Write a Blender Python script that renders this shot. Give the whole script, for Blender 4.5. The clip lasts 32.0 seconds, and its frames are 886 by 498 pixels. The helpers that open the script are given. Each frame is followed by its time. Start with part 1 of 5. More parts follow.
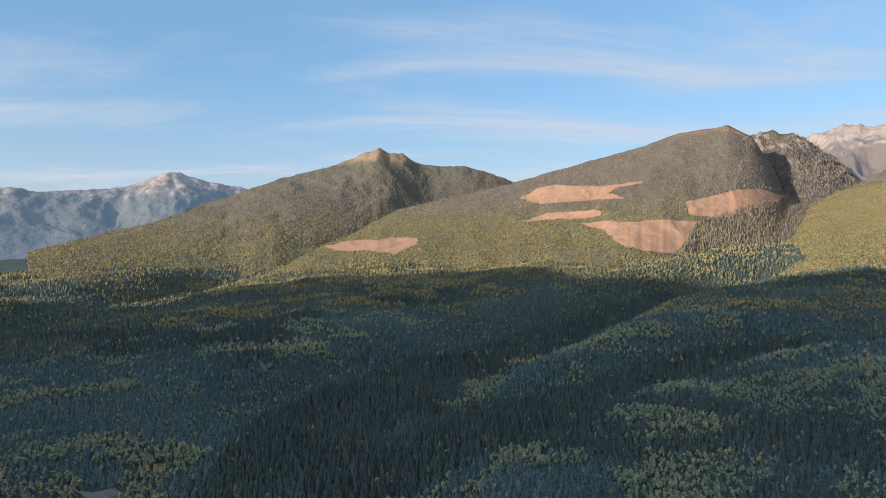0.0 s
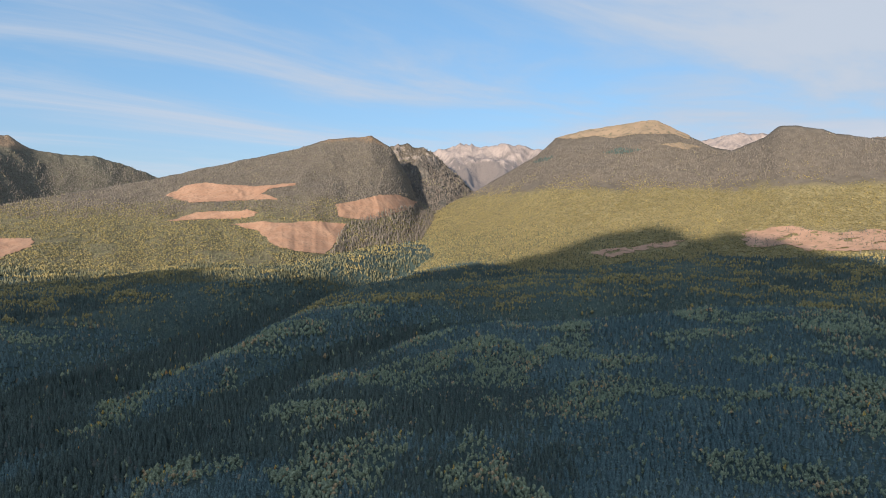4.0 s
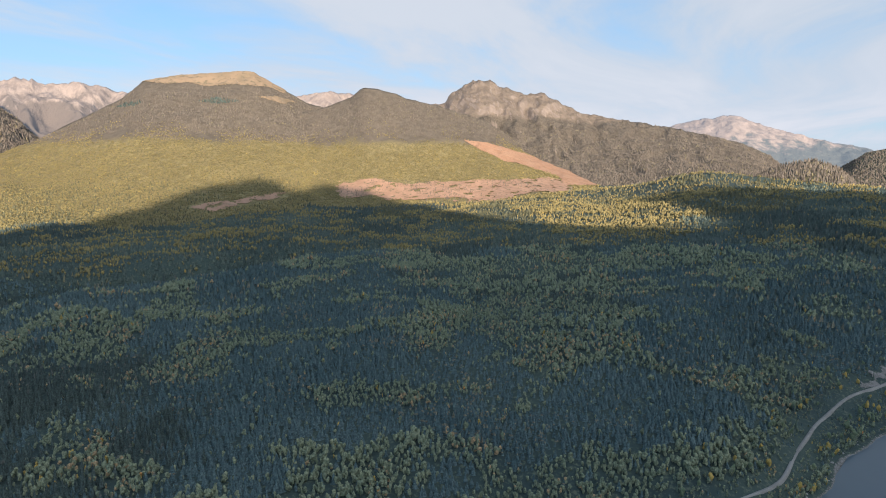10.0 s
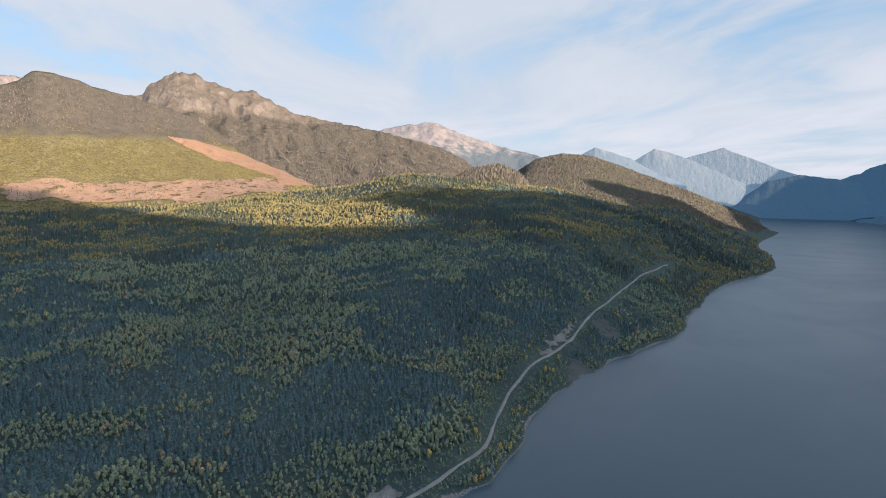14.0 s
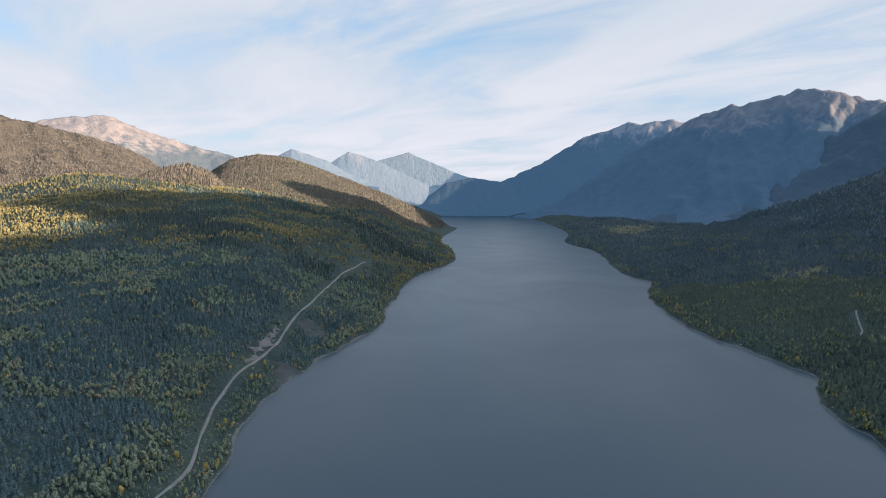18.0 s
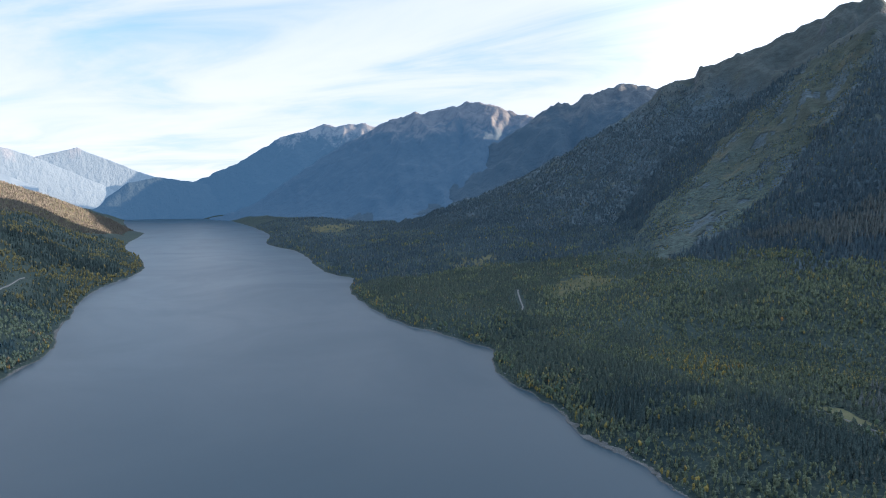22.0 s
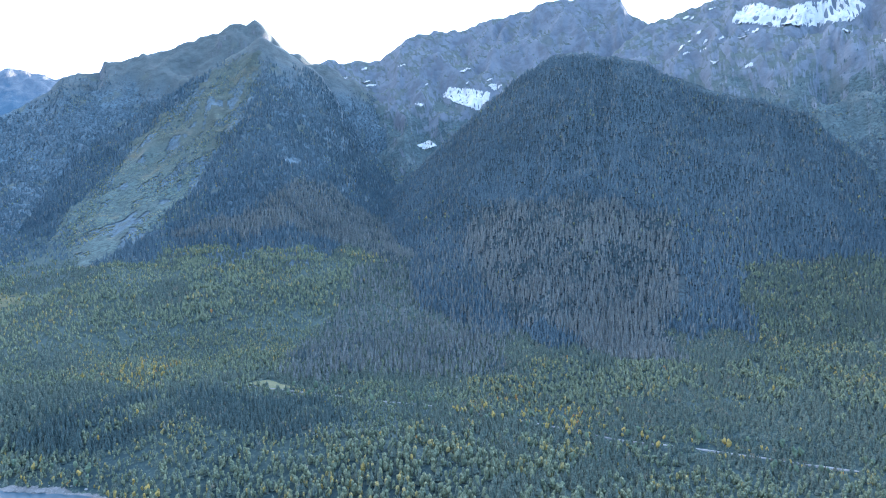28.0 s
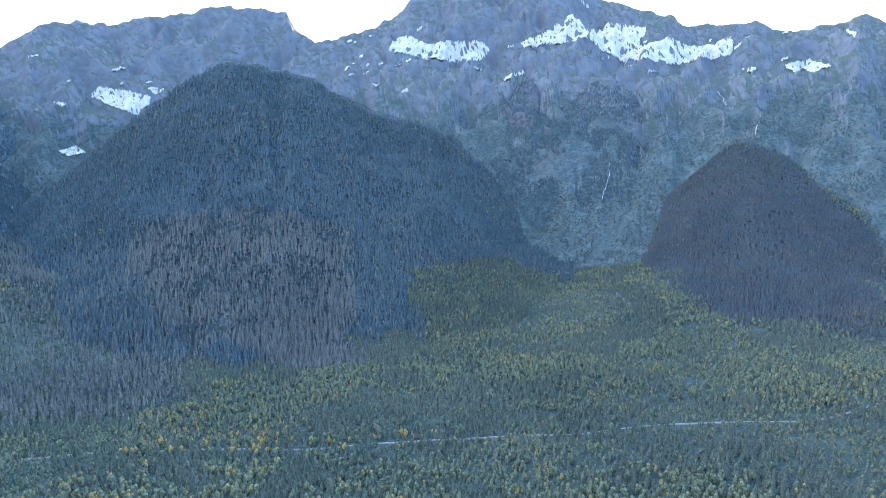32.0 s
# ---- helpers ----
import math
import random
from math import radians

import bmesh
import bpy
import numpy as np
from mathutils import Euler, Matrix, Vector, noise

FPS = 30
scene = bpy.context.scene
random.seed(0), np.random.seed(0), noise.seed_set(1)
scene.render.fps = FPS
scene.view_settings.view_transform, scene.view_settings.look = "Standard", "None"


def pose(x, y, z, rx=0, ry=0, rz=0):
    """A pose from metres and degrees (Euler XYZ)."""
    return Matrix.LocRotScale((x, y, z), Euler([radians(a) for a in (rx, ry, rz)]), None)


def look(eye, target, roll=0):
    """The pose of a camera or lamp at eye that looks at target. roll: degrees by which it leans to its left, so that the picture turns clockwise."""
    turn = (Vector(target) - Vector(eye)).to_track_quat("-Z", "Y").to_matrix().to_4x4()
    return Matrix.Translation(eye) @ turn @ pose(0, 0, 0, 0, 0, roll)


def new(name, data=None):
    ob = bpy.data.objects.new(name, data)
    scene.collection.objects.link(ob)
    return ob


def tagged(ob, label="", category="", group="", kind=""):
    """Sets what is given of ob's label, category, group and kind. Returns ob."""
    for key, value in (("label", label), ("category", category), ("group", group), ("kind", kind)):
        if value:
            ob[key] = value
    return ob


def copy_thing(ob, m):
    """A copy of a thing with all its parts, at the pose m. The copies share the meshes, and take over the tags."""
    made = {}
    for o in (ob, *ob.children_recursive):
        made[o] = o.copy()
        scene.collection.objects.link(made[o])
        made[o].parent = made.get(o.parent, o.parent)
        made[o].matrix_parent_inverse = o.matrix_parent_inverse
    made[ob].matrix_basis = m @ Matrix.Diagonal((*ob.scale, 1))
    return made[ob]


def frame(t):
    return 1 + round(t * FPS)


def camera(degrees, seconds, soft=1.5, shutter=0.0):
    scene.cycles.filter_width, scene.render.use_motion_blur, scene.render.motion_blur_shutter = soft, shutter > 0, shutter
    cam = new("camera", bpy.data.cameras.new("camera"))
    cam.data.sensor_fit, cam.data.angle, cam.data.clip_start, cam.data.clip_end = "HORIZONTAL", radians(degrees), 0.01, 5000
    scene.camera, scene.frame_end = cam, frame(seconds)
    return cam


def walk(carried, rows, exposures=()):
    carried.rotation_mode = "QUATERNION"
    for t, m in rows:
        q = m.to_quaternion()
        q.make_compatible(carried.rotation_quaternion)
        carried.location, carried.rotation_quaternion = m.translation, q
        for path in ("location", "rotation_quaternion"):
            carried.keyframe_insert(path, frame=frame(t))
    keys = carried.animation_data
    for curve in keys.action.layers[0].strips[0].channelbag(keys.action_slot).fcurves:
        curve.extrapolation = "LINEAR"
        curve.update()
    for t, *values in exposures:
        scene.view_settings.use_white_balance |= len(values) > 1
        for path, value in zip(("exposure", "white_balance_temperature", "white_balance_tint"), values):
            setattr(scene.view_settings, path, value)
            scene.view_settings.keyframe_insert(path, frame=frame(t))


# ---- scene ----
# seconds, stops, white balance
EXPOSURES = [(0, 1.07, 5400, 9), (4, 1.0, 5400, 9), (7, 0.95, 5450, 10), (9, 1.1, 5600, 10), (11, 1.25, 5600, 10), (13, 1.22, 5600, 10), (17, 1.28, 5700, 11), (20, 1.42, 5750, 11), (22, 1.66, 5450, 11), (24, 2.15, 5000, 11), (27, 3.13, 4750, 12), (28, 3.2, 4750, 13), (30, 3.18, 4750, 13), (32, 3.12, 4750, 13)]
cam = camera(71.34, 32.0, soft=1.0)
walk(cam, [
    (0.0, pose(0, 0, 220, 87.80, 0.30, 0.00)), (0.5, pose(0, 0, 220, 87.81, 0.41, -4.02)),
    (1.0, pose(0, 0, 220, 87.82, 0.52, -7.92)), (1.5, pose(0, 0, 220, 87.77, 0.42, -11.61)),
    (2.0, pose(0, 0, 220, 87.76, 0.36, -15.40)), (2.5, pose(0, 0, 220, 87.77, 0.14, -19.18)),
    (3.0, pose(0, 0, 220, 87.80, 0.02, -23.03)), (3.5, pose(0, 0, 220, 87.91, -0.39, -27.02)),
    (4.0, pose(0, 0, 220, 87.89, -0.38, -31.30)), (4.5, pose(0, 0, 220, 87.94, -0.33, -35.33)),
    (6.5, pose(0, 0, 220, 88.21, -0.53, -47.98)), (7.0, pose(0, 0, 220, 88.07, -0.51, -51.10)),
    (7.5, pose(0, 0, 220, 87.55, -0.54, -54.10)), (8.0, pose(0, 0, 220, 86.84, -0.34, -56.91)),
    (8.5, pose(0, 0, 220, 86.07, -0.23, -59.53)), (9.0, pose(0, 0, 220, 85.11, -0.24, -61.98)),
    (9.5, pose(0, 0, 220, 83.88, -0.14, -64.45)), (10.0, pose(0, 0, 220, 83.71, -0.18, -66.96)),
    (10.5, pose(0, 0, 220, 83.72, -0.23, -70.08)), (11.0, pose(0, 0, 220, 83.72, -0.32, -73.27)),
    (11.5, pose(0, 0, 220, 83.72, -0.33, -76.54)), (12.0, pose(0, 0, 220, 83.74, -0.34, -79.65)),
    (12.5, pose(0, 0, 220, 83.80, -0.40, -82.89)), (13.0, pose(0, 0, 220, 83.82, -0.39, -86.14)),
    (13.5, pose(0, 0, 220, 83.85, -0.37, -89.36)), (14.0, pose(0, 0, 220, 83.90, -0.35, -92.66)),
    (14.5, pose(0, 0, 220, 83.92, -0.35, -95.98)), (16.5, pose(0, 0, 220, 84.10, -0.48, -109.70)),
    (17.0, pose(0, 0, 220, 84.14, -0.49, -113.28)), (17.5, pose(0, 0, 220, 84.19, -0.36, -116.71)),
    (18.0, pose(0, 0, 220, 84.20, -0.37, -119.99)), (18.5, pose(0, 0, 220, 84.30, -0.14, -123.25)),
    (19.0, pose(0, 0, 220, 84.26, -0.17, -126.60)), (19.5, pose(0, 0, 220, 84.24, -0.32, -129.89)),
    (20.0, pose(0, 0, 220, 84.31, -0.28, -133.20)), (20.5, pose(0, 0, 220, 84.26, -0.34, -136.54)),
    (21.0, pose(0, 0, 220, 84.31, -0.32, -139.99)), (21.5, pose(0, 0, 220, 84.32, -0.30, -143.61)),
    (22.0, pose(0, 0, 220, 84.38, -0.26, -147.21)), (22.5, pose(0, 0, 220, 84.39, -0.32, -150.75)),
    (23.0, pose(0, 0, 220, 84.44, -0.33, -154.29)), (23.5, pose(0, 0, 220, 84.44, -0.18, -157.94)),
    (24.0, pose(0, 0, 220, 84.44, -0.08, -161.56)), (24.5, pose(0, 0, 220, 84.44, 0.07, -165.26)),
    (26.5, pose(0, 0, 220, 84.40, 0.39, -183.12)), (27.0, pose(0, 0, 220, 84.39, 0.41, -187.92)),
    (27.5, pose(0, 0, 220, 84.36, 0.51, -192.71)), (28.0, pose(0, 0, 220, 84.34, 0.49, -197.37)),
    (28.5, pose(0, 0, 220, 84.30, 0.46, -201.95)), (29.0, pose(0, 0, 220, 84.28, 0.52, -206.39)),
    (29.5, pose(0, 0, 220, 84.34, 0.54, -210.69)), (30.0, pose(0, 0, 220, 84.64, 0.58, -213.14)),
    (30.5, pose(0, 0, 220, 85.22, 0.55, -214.60)), (31.0, pose(0, 0, 220, 85.28, 0.50, -217.26)),
    (31.5, pose(0, 0, 220, 85.25, 0.56, -221.61)), (32.0, pose(0, 0, 220, 85.23, 0.53, -226.65)),
], exposures=EXPOSURES)

# ---- light: low sun behind the western wall, clear sky with thin high cloud ----
SUN_BEARING, SUN_HEIGHT = 233.0, 11.3


def polar(bearing, dist, z=0.0):
    """Place at a bearing (degrees clockwise from the first view) and distance."""
    a = radians(bearing)
    return Vector((math.sin(a) * dist, math.cos(a) * dist, z))


def wire(tree, a, b):
    tree.links.new(a, b)


def add(tree, kind, **values):
    node = tree.nodes.new(kind)
    for key, value in values.items():
        node.inputs[key.replace("_", " ")].default_value = value
    return node


def calc(tree, op, a, b=0.0, clamp=False):
    node = tree.nodes.new("ShaderNodeMath")
    node.operation, node.use_clamp = op, clamp
    for i, v in enumerate((a, b)):
        if isinstance(v, (int, float)):
            node.inputs[i].default_value = v
        else:
            wire(tree, v, node.inputs[i])
    return node.outputs[0]


def blend(tree, fac, a, b):
    node = tree.nodes.new("ShaderNodeMix")
    node.data_type = "RGBA"
    for sock, v in ((node.inputs["Factor"], fac), (node.inputs["A"], a), (node.inputs["B"], b)):
        if isinstance(v, (int, float)):
            sock.default_value = v
        elif isinstance(v, tuple):
            sock.default_value = (*v[:3], 1.0)
        else:
            wire(tree, v, sock)
    return node.outputs["Result"]


def ramp(tree, value, low, high):
    node = tree.nodes.new("ShaderNodeMapRange")
    node.interpolation_type = "SMOOTHSTEP"
    node.inputs["From Min"].default_value, node.inputs["From Max"].default_value = low, high
    wire(tree, value, node.inputs["Value"])
    return node.outputs["Result"]


def grain(tree, coords, scale, detail=4.0, rough=0.55, warp=0.0):
    node = add(tree, "ShaderNodeTexNoise", Scale=scale, Detail=detail, Roughness=rough, Distortion=warp)
    wire(tree, coords, node.inputs["Vector"])
    return node.outputs["Factor" if "Factor" in node.outputs else "Fac"]


def make_world():
    world = bpy.data.worlds.new("sky")
    scene.world = world
    world.use_nodes = True
    t = world.node_tree
    t.nodes.clear()
    out, back = t.nodes.new("ShaderNodeOutputWorld"), t.nodes.new("ShaderNodeBackground")
    back.inputs["Strength"].default_value = 0.098
    sky = t.nodes.new("ShaderNodeTexSky")
    sky.sky_type, sky.sun_disc = "NISHITA", False
    sky.sun_elevation, sky.sun_rotation = radians(SUN_HEIGHT), radians(SUN_BEARING)
    sky.altitude, sky.air_density, sky.dust_density, sky.ozone_density = 700, 1.0, 1.6, 1.5
    # cirrus: streaked noise on a plane high above
    co = t.nodes.new("ShaderNodeTexCoord")
    sep = t.nodes.new("ShaderNodeSeparateXYZ")
    wire(t, co.outputs["Generated"], sep.inputs[0])
    up = calc(t, "ADD", calc(t, "MAXIMUM", sep.outputs[2], 0.0), 0.07)
    flat = t.nodes.new("ShaderNodeCombineXYZ")
    wire(t, calc(t, "DIVIDE", sep.outputs[0], up), flat.inputs[0])
    wire(t, calc(t, "DIVIDE", sep.outputs[1], up), flat.inputs[1])
    turn = t.nodes.new("ShaderNodeMapping")
    turn.inputs["Rotation"].default_value = (0, 0, radians(-50))
    turn.inputs["Scale"].default_value = (0.45, 1.0, 1.0)
    wire(t, flat.outputs[0], turn.inputs["Vector"])
    streak = grain(t, turn.outputs[0], 0.9, 7.0, 0.58, 0.6)
    broad = grain(t, flat.outputs[0], 0.30, 3.0, 0.5)
    side = ramp(t, calc(t, "SUBTRACT", calc(t, "MULTIPLY", sep.outputs[0], 0.6), calc(t, "MULTIPLY", sep.outputs[1], 0.8)), -1.0, 0.75)
    cover = calc(t, "ADD", calc(t, "MULTIPLY", calc(t, "SUBTRACT", streak, 0.5), 2.5), calc(t, "MULTIPLY", broad, 0.88))
    cover = calc(t, "ADD", cover, calc(t, "MULTIPLY", side, 0.62))
    # the veil of high cloud is brightest towards the sun
    near = t.nodes.new("ShaderNodeVectorMath")
    near.operation = "DOT_PRODUCT"
    near.inputs[1].default_value = polar(SUN_BEARING, math.cos(radians(SUN_HEIGHT)), math.sin(radians(SUN_HEIGHT)))
    wire(t, co.outputs["Generated"], near.inputs[0])
    glow = ramp(t, near.outputs["Value"], 0.25, 1.0)
    cover = calc(t, "ADD", cover, calc(t, "MULTIPLY", glow, 0.32))
    mask = calc(t, "MULTIPLY", ramp(t, cover, 0.32, 1.15), 0.95)
    # pale air low over the horizon
    low_air = calc(t, "MULTIPLY", ramp(t, sep.outputs[2], 0.25, 0.0), 0.5)
    mask = calc(t, "ADD", mask, calc(t, "MULTIPLY", calc(t, "SUBTRACT", 1.0, mask), low_air))
    lit = blend(t, glow, (3.05, 3.02, 2.95), (9.2, 9.0, 8.8))
    lit = blend(t, low_air, lit, blend(t, glow, (3.9, 3.6, 3.45), (9.0, 8.8, 8.6)))
    # thin and thick places in the sheet of cloud
    thick = blend(t, ramp(t, streak, 0.3, 0.68), (0.86, 0.91, 0.95), (1.08, 1.05, 1.03))
    shaded = t.nodes.new("ShaderNodeMix")
    shaded.data_type, shaded.blend_type = "RGBA", "MULTIPLY"
    shaded.inputs["Factor"].default_value = 1.0
    wire(t, lit, shaded.inputs["A"])
    wire(t, thick, shaded.inputs["B"])
    veil = blend(t, mask, blend(t, 0.55, sky.outputs[0], (1.42, 2.2, 2.85)), shaded.outputs["Result"])
    wire(t, veil, back.inputs["Color"])
    wire(t, back.outputs[0], out.inputs[0])


make_world()
sun = new("sun", bpy.data.lights.new("sun", "SUN"))
sun.data.energy, sun.data.angle, sun.data.color = 5.0, radians(0.5), (1.0, 0.75, 0.50)
sun.matrix_world = look(polar(SUN_BEARING, 3000 * math.cos(radians(SUN_HEIGHT)), 3000 * math.sin(radians(SUN_HEIGHT))), (0, 0, 0))


# ---- materials ----
def surface(name, rough=0.9):
    mat = bpy.data.materials.new(name)
    mat.use_nodes = True
    t = mat.node_tree
    bsdf = t.nodes["Principled BSDF"]
    bsdf.inputs["Roughness"].default_value = rough
    bsdf.inputs["Specular IOR Level"].default_value = 0.2
    return mat, t, bsdf


def place_of(t):
    return t.nodes.new("ShaderNodeNewGeometry").outputs["Position"]


def relief(t, bsdf, height, strength, depth):
    bump = t.nodes.new("ShaderNodeBump")
    bump.inputs["Strength"].default_value, bump.inputs["Distance"].default_value = strength, depth
    wire(t, height, bump.inputs["Height"])
    wire(t, bump.outputs[0], bsdf.inputs["Normal"])


def two_tone(name, a, b, scale, c=None, fine=0.4, rough=0.9, depth=0.5):
    """Colours a and b in patches of 1 / scale metres, with finer specks of c."""
    mat, t, bsdf = surface(name, rough)
    p = place_of(t)
    big = ramp(t, grain(t, p, scale, 5.0, 0.6), 0.35, 0.65)
    col = blend(t, big, a, b)
    small = grain(t, p, fine, 4.0, 0.65)
    if c:
        col = blend(t, ramp(t, small, 0.52, 0.68), col, c)
    wire(t, col, bsdf.inputs["Base Color"])
    relief(t, bsdf, small, 0.6, depth)
    return mat


def shore_floor():
    """Moss and brush under the trees, tree shade put into the colour, with a rim of pale stones at the waterline."""
    mat, t, bsdf = surface("forest_floor", 0.95)
    p = place_of(t)
    sep = t.nodes.new("ShaderNodeSeparateXYZ")
    wire(t, p, sep.inputs[0])
    small = grain(t, p, 0.28, 4.0, 0.65)
    col = blend(t, ramp(t, grain(t, p, 0.006, 5.0, 0.6), 0.35, 0.65), (0.030, 0.048, 0.048), (0.044, 0.064, 0.056))
    col = blend(t, ramp(t, small, 0.50, 0.66), col, (0.090, 0.108, 0.078))
    rim = calc(t, "ADD", sep.outputs[2], calc(t, "MULTIPLY", calc(t, "SUBTRACT", small, 0.5), 3.0))
    stones = blend(t, ramp(t, grain(t, p, 0.5, 3.0, 0.7), 0.35, 0.65), (0.20, 0.195, 0.185), (0.09, 0.088, 0.082))
    col = blend(t, ramp(t, rim, 0.6, 0.25), col, stones)
    wire(t, col, bsdf.inputs["Base Color"])
    relief(t, bsdf, small, 0.6, 0.5)
    return mat


def foliage(name, dark, light, odd, share=0.12, scale=0.006):
    """Leaves: each crown its own tone, whole stands lighter or darker, some crowns of the odd colour."""
    mat, t, bsdf = surface(name, 0.75)
    geo = t.nodes.new("ShaderNodeNewGeometry")
    r = geo.outputs["Random Per Island"]
    stand = grain(t, geo.outputs["Position"], scale, 3.0, 0.6)
    tone = calc(t, "ADD", calc(t, "MULTIPLY", r, 0.65), calc(t, "MULTIPLY", ramp(t, stand, 0.38, 0.62), 0.35))
    col = blend(t, tone, dark, light)
    pick = calc(t, "FRACT", calc(t, "MULTIPLY", r, 17.3))
    patch = ramp(t, grain(t, geo.outputs["Position"], scale * 2.3, 2.0, 0.5), 0.45, 0.7)
    odd_here = calc(t, "LESS_THAN", pick, calc(t, "MULTIPLY", patch, share * 2.0))
    col = blend(t, odd_here, col, odd)
    # mottled sprays of leaves, and the shade between them put into the colour
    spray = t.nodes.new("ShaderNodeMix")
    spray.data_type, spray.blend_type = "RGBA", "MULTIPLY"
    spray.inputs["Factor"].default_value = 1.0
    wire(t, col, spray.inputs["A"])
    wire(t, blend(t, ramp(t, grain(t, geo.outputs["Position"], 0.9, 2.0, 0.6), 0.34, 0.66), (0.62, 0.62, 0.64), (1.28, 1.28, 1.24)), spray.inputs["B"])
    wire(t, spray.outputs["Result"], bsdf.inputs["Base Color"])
    return mat


def backdrop_mat(name, wood, rock, line, haze_glow):
    """The farthest ranges and some nearer western ones, a backdrop: haze put in as a glow."""
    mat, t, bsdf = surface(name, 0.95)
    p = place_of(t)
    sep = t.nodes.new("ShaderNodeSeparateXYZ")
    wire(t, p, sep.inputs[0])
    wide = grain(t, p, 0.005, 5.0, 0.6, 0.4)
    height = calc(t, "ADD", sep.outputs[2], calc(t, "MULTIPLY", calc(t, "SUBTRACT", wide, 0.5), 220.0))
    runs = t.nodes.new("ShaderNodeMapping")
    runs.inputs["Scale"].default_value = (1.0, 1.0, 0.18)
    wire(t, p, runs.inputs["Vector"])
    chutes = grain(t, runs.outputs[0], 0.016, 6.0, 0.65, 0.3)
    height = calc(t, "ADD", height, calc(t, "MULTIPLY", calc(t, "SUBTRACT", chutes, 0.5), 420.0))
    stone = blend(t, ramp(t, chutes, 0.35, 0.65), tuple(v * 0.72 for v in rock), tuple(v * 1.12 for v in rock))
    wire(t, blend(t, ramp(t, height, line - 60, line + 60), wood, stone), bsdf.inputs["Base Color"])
    # even glow added for the haze; the slopes are no source of light
    bsdf.inputs["Emission Color"].default_value = (*haze_glow, 1.0)
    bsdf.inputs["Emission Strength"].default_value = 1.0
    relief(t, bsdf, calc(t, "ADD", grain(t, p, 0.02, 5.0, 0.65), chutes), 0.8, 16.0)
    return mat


def slope_mat(name, wood, meadow, rock, line, spread, bare=0.0, scree=None, foot=None, tilt=2.2, depth=9.0):
    """A mountainside: woods below the tree line, meadow and rock above it, rock on steep faces."""
    mat, t, bsdf = surface(name, 0.95)
    geo = t.nodes.new("ShaderNodeNewGeometry")
    p = geo.outputs["Position"]
    sep, nor = t.nodes.new("ShaderNodeSeparateXYZ"), t.nodes.new("ShaderNodeSeparateXYZ")
    wire(t, p, sep.inputs[0])
    wire(t, geo.outputs["True Normal"], nor.inputs[0])
    wide = grain(t, p, 0.004, 5.0, 0.6, 0.4)
    fine = grain(t, p, 0.03, 5.0, 0.65)
    height = calc(t, "ADD", sep.outputs[2], calc(t, "MULTIPLY", calc(t, "SUBTRACT", wide, 0.5), spread * 2.2))
    above = ramp(t, height, line - spread * 0.4, line + spread * 0.4)
    low = blend(t, ramp(t, fine, 0.35, 0.7), wood, tuple(v * 1.5 for v in wood))
    if foot:
        # mixed woods with yellowing leaves on the lower part
        shade, top = foot
        leafy = blend(t, ramp(t, fine, 0.35, 0.7), shade, tuple(v * 1.5 for v in shade))
        low = blend(t, ramp(t, calc(t, "ADD", sep.outputs[2], calc(t, "MULTIPLY", calc(t, "SUBTRACT", wide, 0.5), 260.0)), top - 50, top + 50), leafy, low)
    # crowns, with the shade in the gaps between them put into the colour
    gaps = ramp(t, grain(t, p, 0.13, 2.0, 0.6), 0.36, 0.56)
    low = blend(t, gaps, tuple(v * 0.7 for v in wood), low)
    grass = blend(t, ramp(t, fine, 0.3, 0.7), meadow, tuple(v * 0.65 for v in meadow))
    col = blend(t, above, low, grass)
    layers = t.nodes.new("ShaderNodeMapping")
    layers.inputs["Scale"].default_value = (0.25, 0.25, tilt) if tilt > 1 else (1.0, 1.0, tilt)
    wire(t, p, layers.inputs["Vector"])
    strata = grain(t, layers.outputs[0], 0.02, 6.0, 0.7, 0.5)
    stone = blend(t, ramp(t, strata, 0.35, 0.65), rock, tuple(v * 0.68 for v in rock))
    steep = calc(t, "SUBTRACT", 1.0, nor.outputs[2])
    steep = calc(t, "ADD", calc(t, "MULTIPLY", steep, 1.0), calc(t, "MULTIPLY", calc(t, "SUBTRACT", fine, 0.5), 0.7))
    stony = ramp(t, calc(t, "ADD", calc(t, "ADD", steep, calc(t, "MULTIPLY", above, 0.25)), bare), 0.52, 0.72)
    col = blend(t, stony, col, stone)
    if scree:
        runs = t.nodes.new("ShaderNodeMapping")
        runs.inputs["Scale"].default_value = (1.0, 1.0, 0.12)
        wire(t, p, runs.inputs["Vector"])
        chute = ramp(t, grain(t, runs.outputs[0], 0.012, 4.0, 0.6, 0.2), 0.56, 0.68)
        col = blend(t, calc(t, "MULTIPLY", chute, 0.8), col, scree)
    wire(t, col, bsdf.inputs["Base Color"])
    relief(t, bsdf, calc(t, "ADD", calc(t, "MULTIPLY", strata, 0.6), fine), 0.8, depth)
    return mat


FLOOR = shore_floor()
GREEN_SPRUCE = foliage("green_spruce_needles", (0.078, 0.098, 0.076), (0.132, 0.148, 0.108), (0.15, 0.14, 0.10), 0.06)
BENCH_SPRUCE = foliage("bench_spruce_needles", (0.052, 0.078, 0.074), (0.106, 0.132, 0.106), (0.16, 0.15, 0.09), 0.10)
# the western spruce again, with blue haze put into its colour
WEST_SPRUCE = foliage("hazy_spruce_needles", (0.064, 0.092, 0.108), (0.124, 0.156, 0.168), (0.16, 0.16, 0.14), 0.07)
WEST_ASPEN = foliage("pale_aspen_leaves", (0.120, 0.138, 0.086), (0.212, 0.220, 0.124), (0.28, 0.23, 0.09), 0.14)
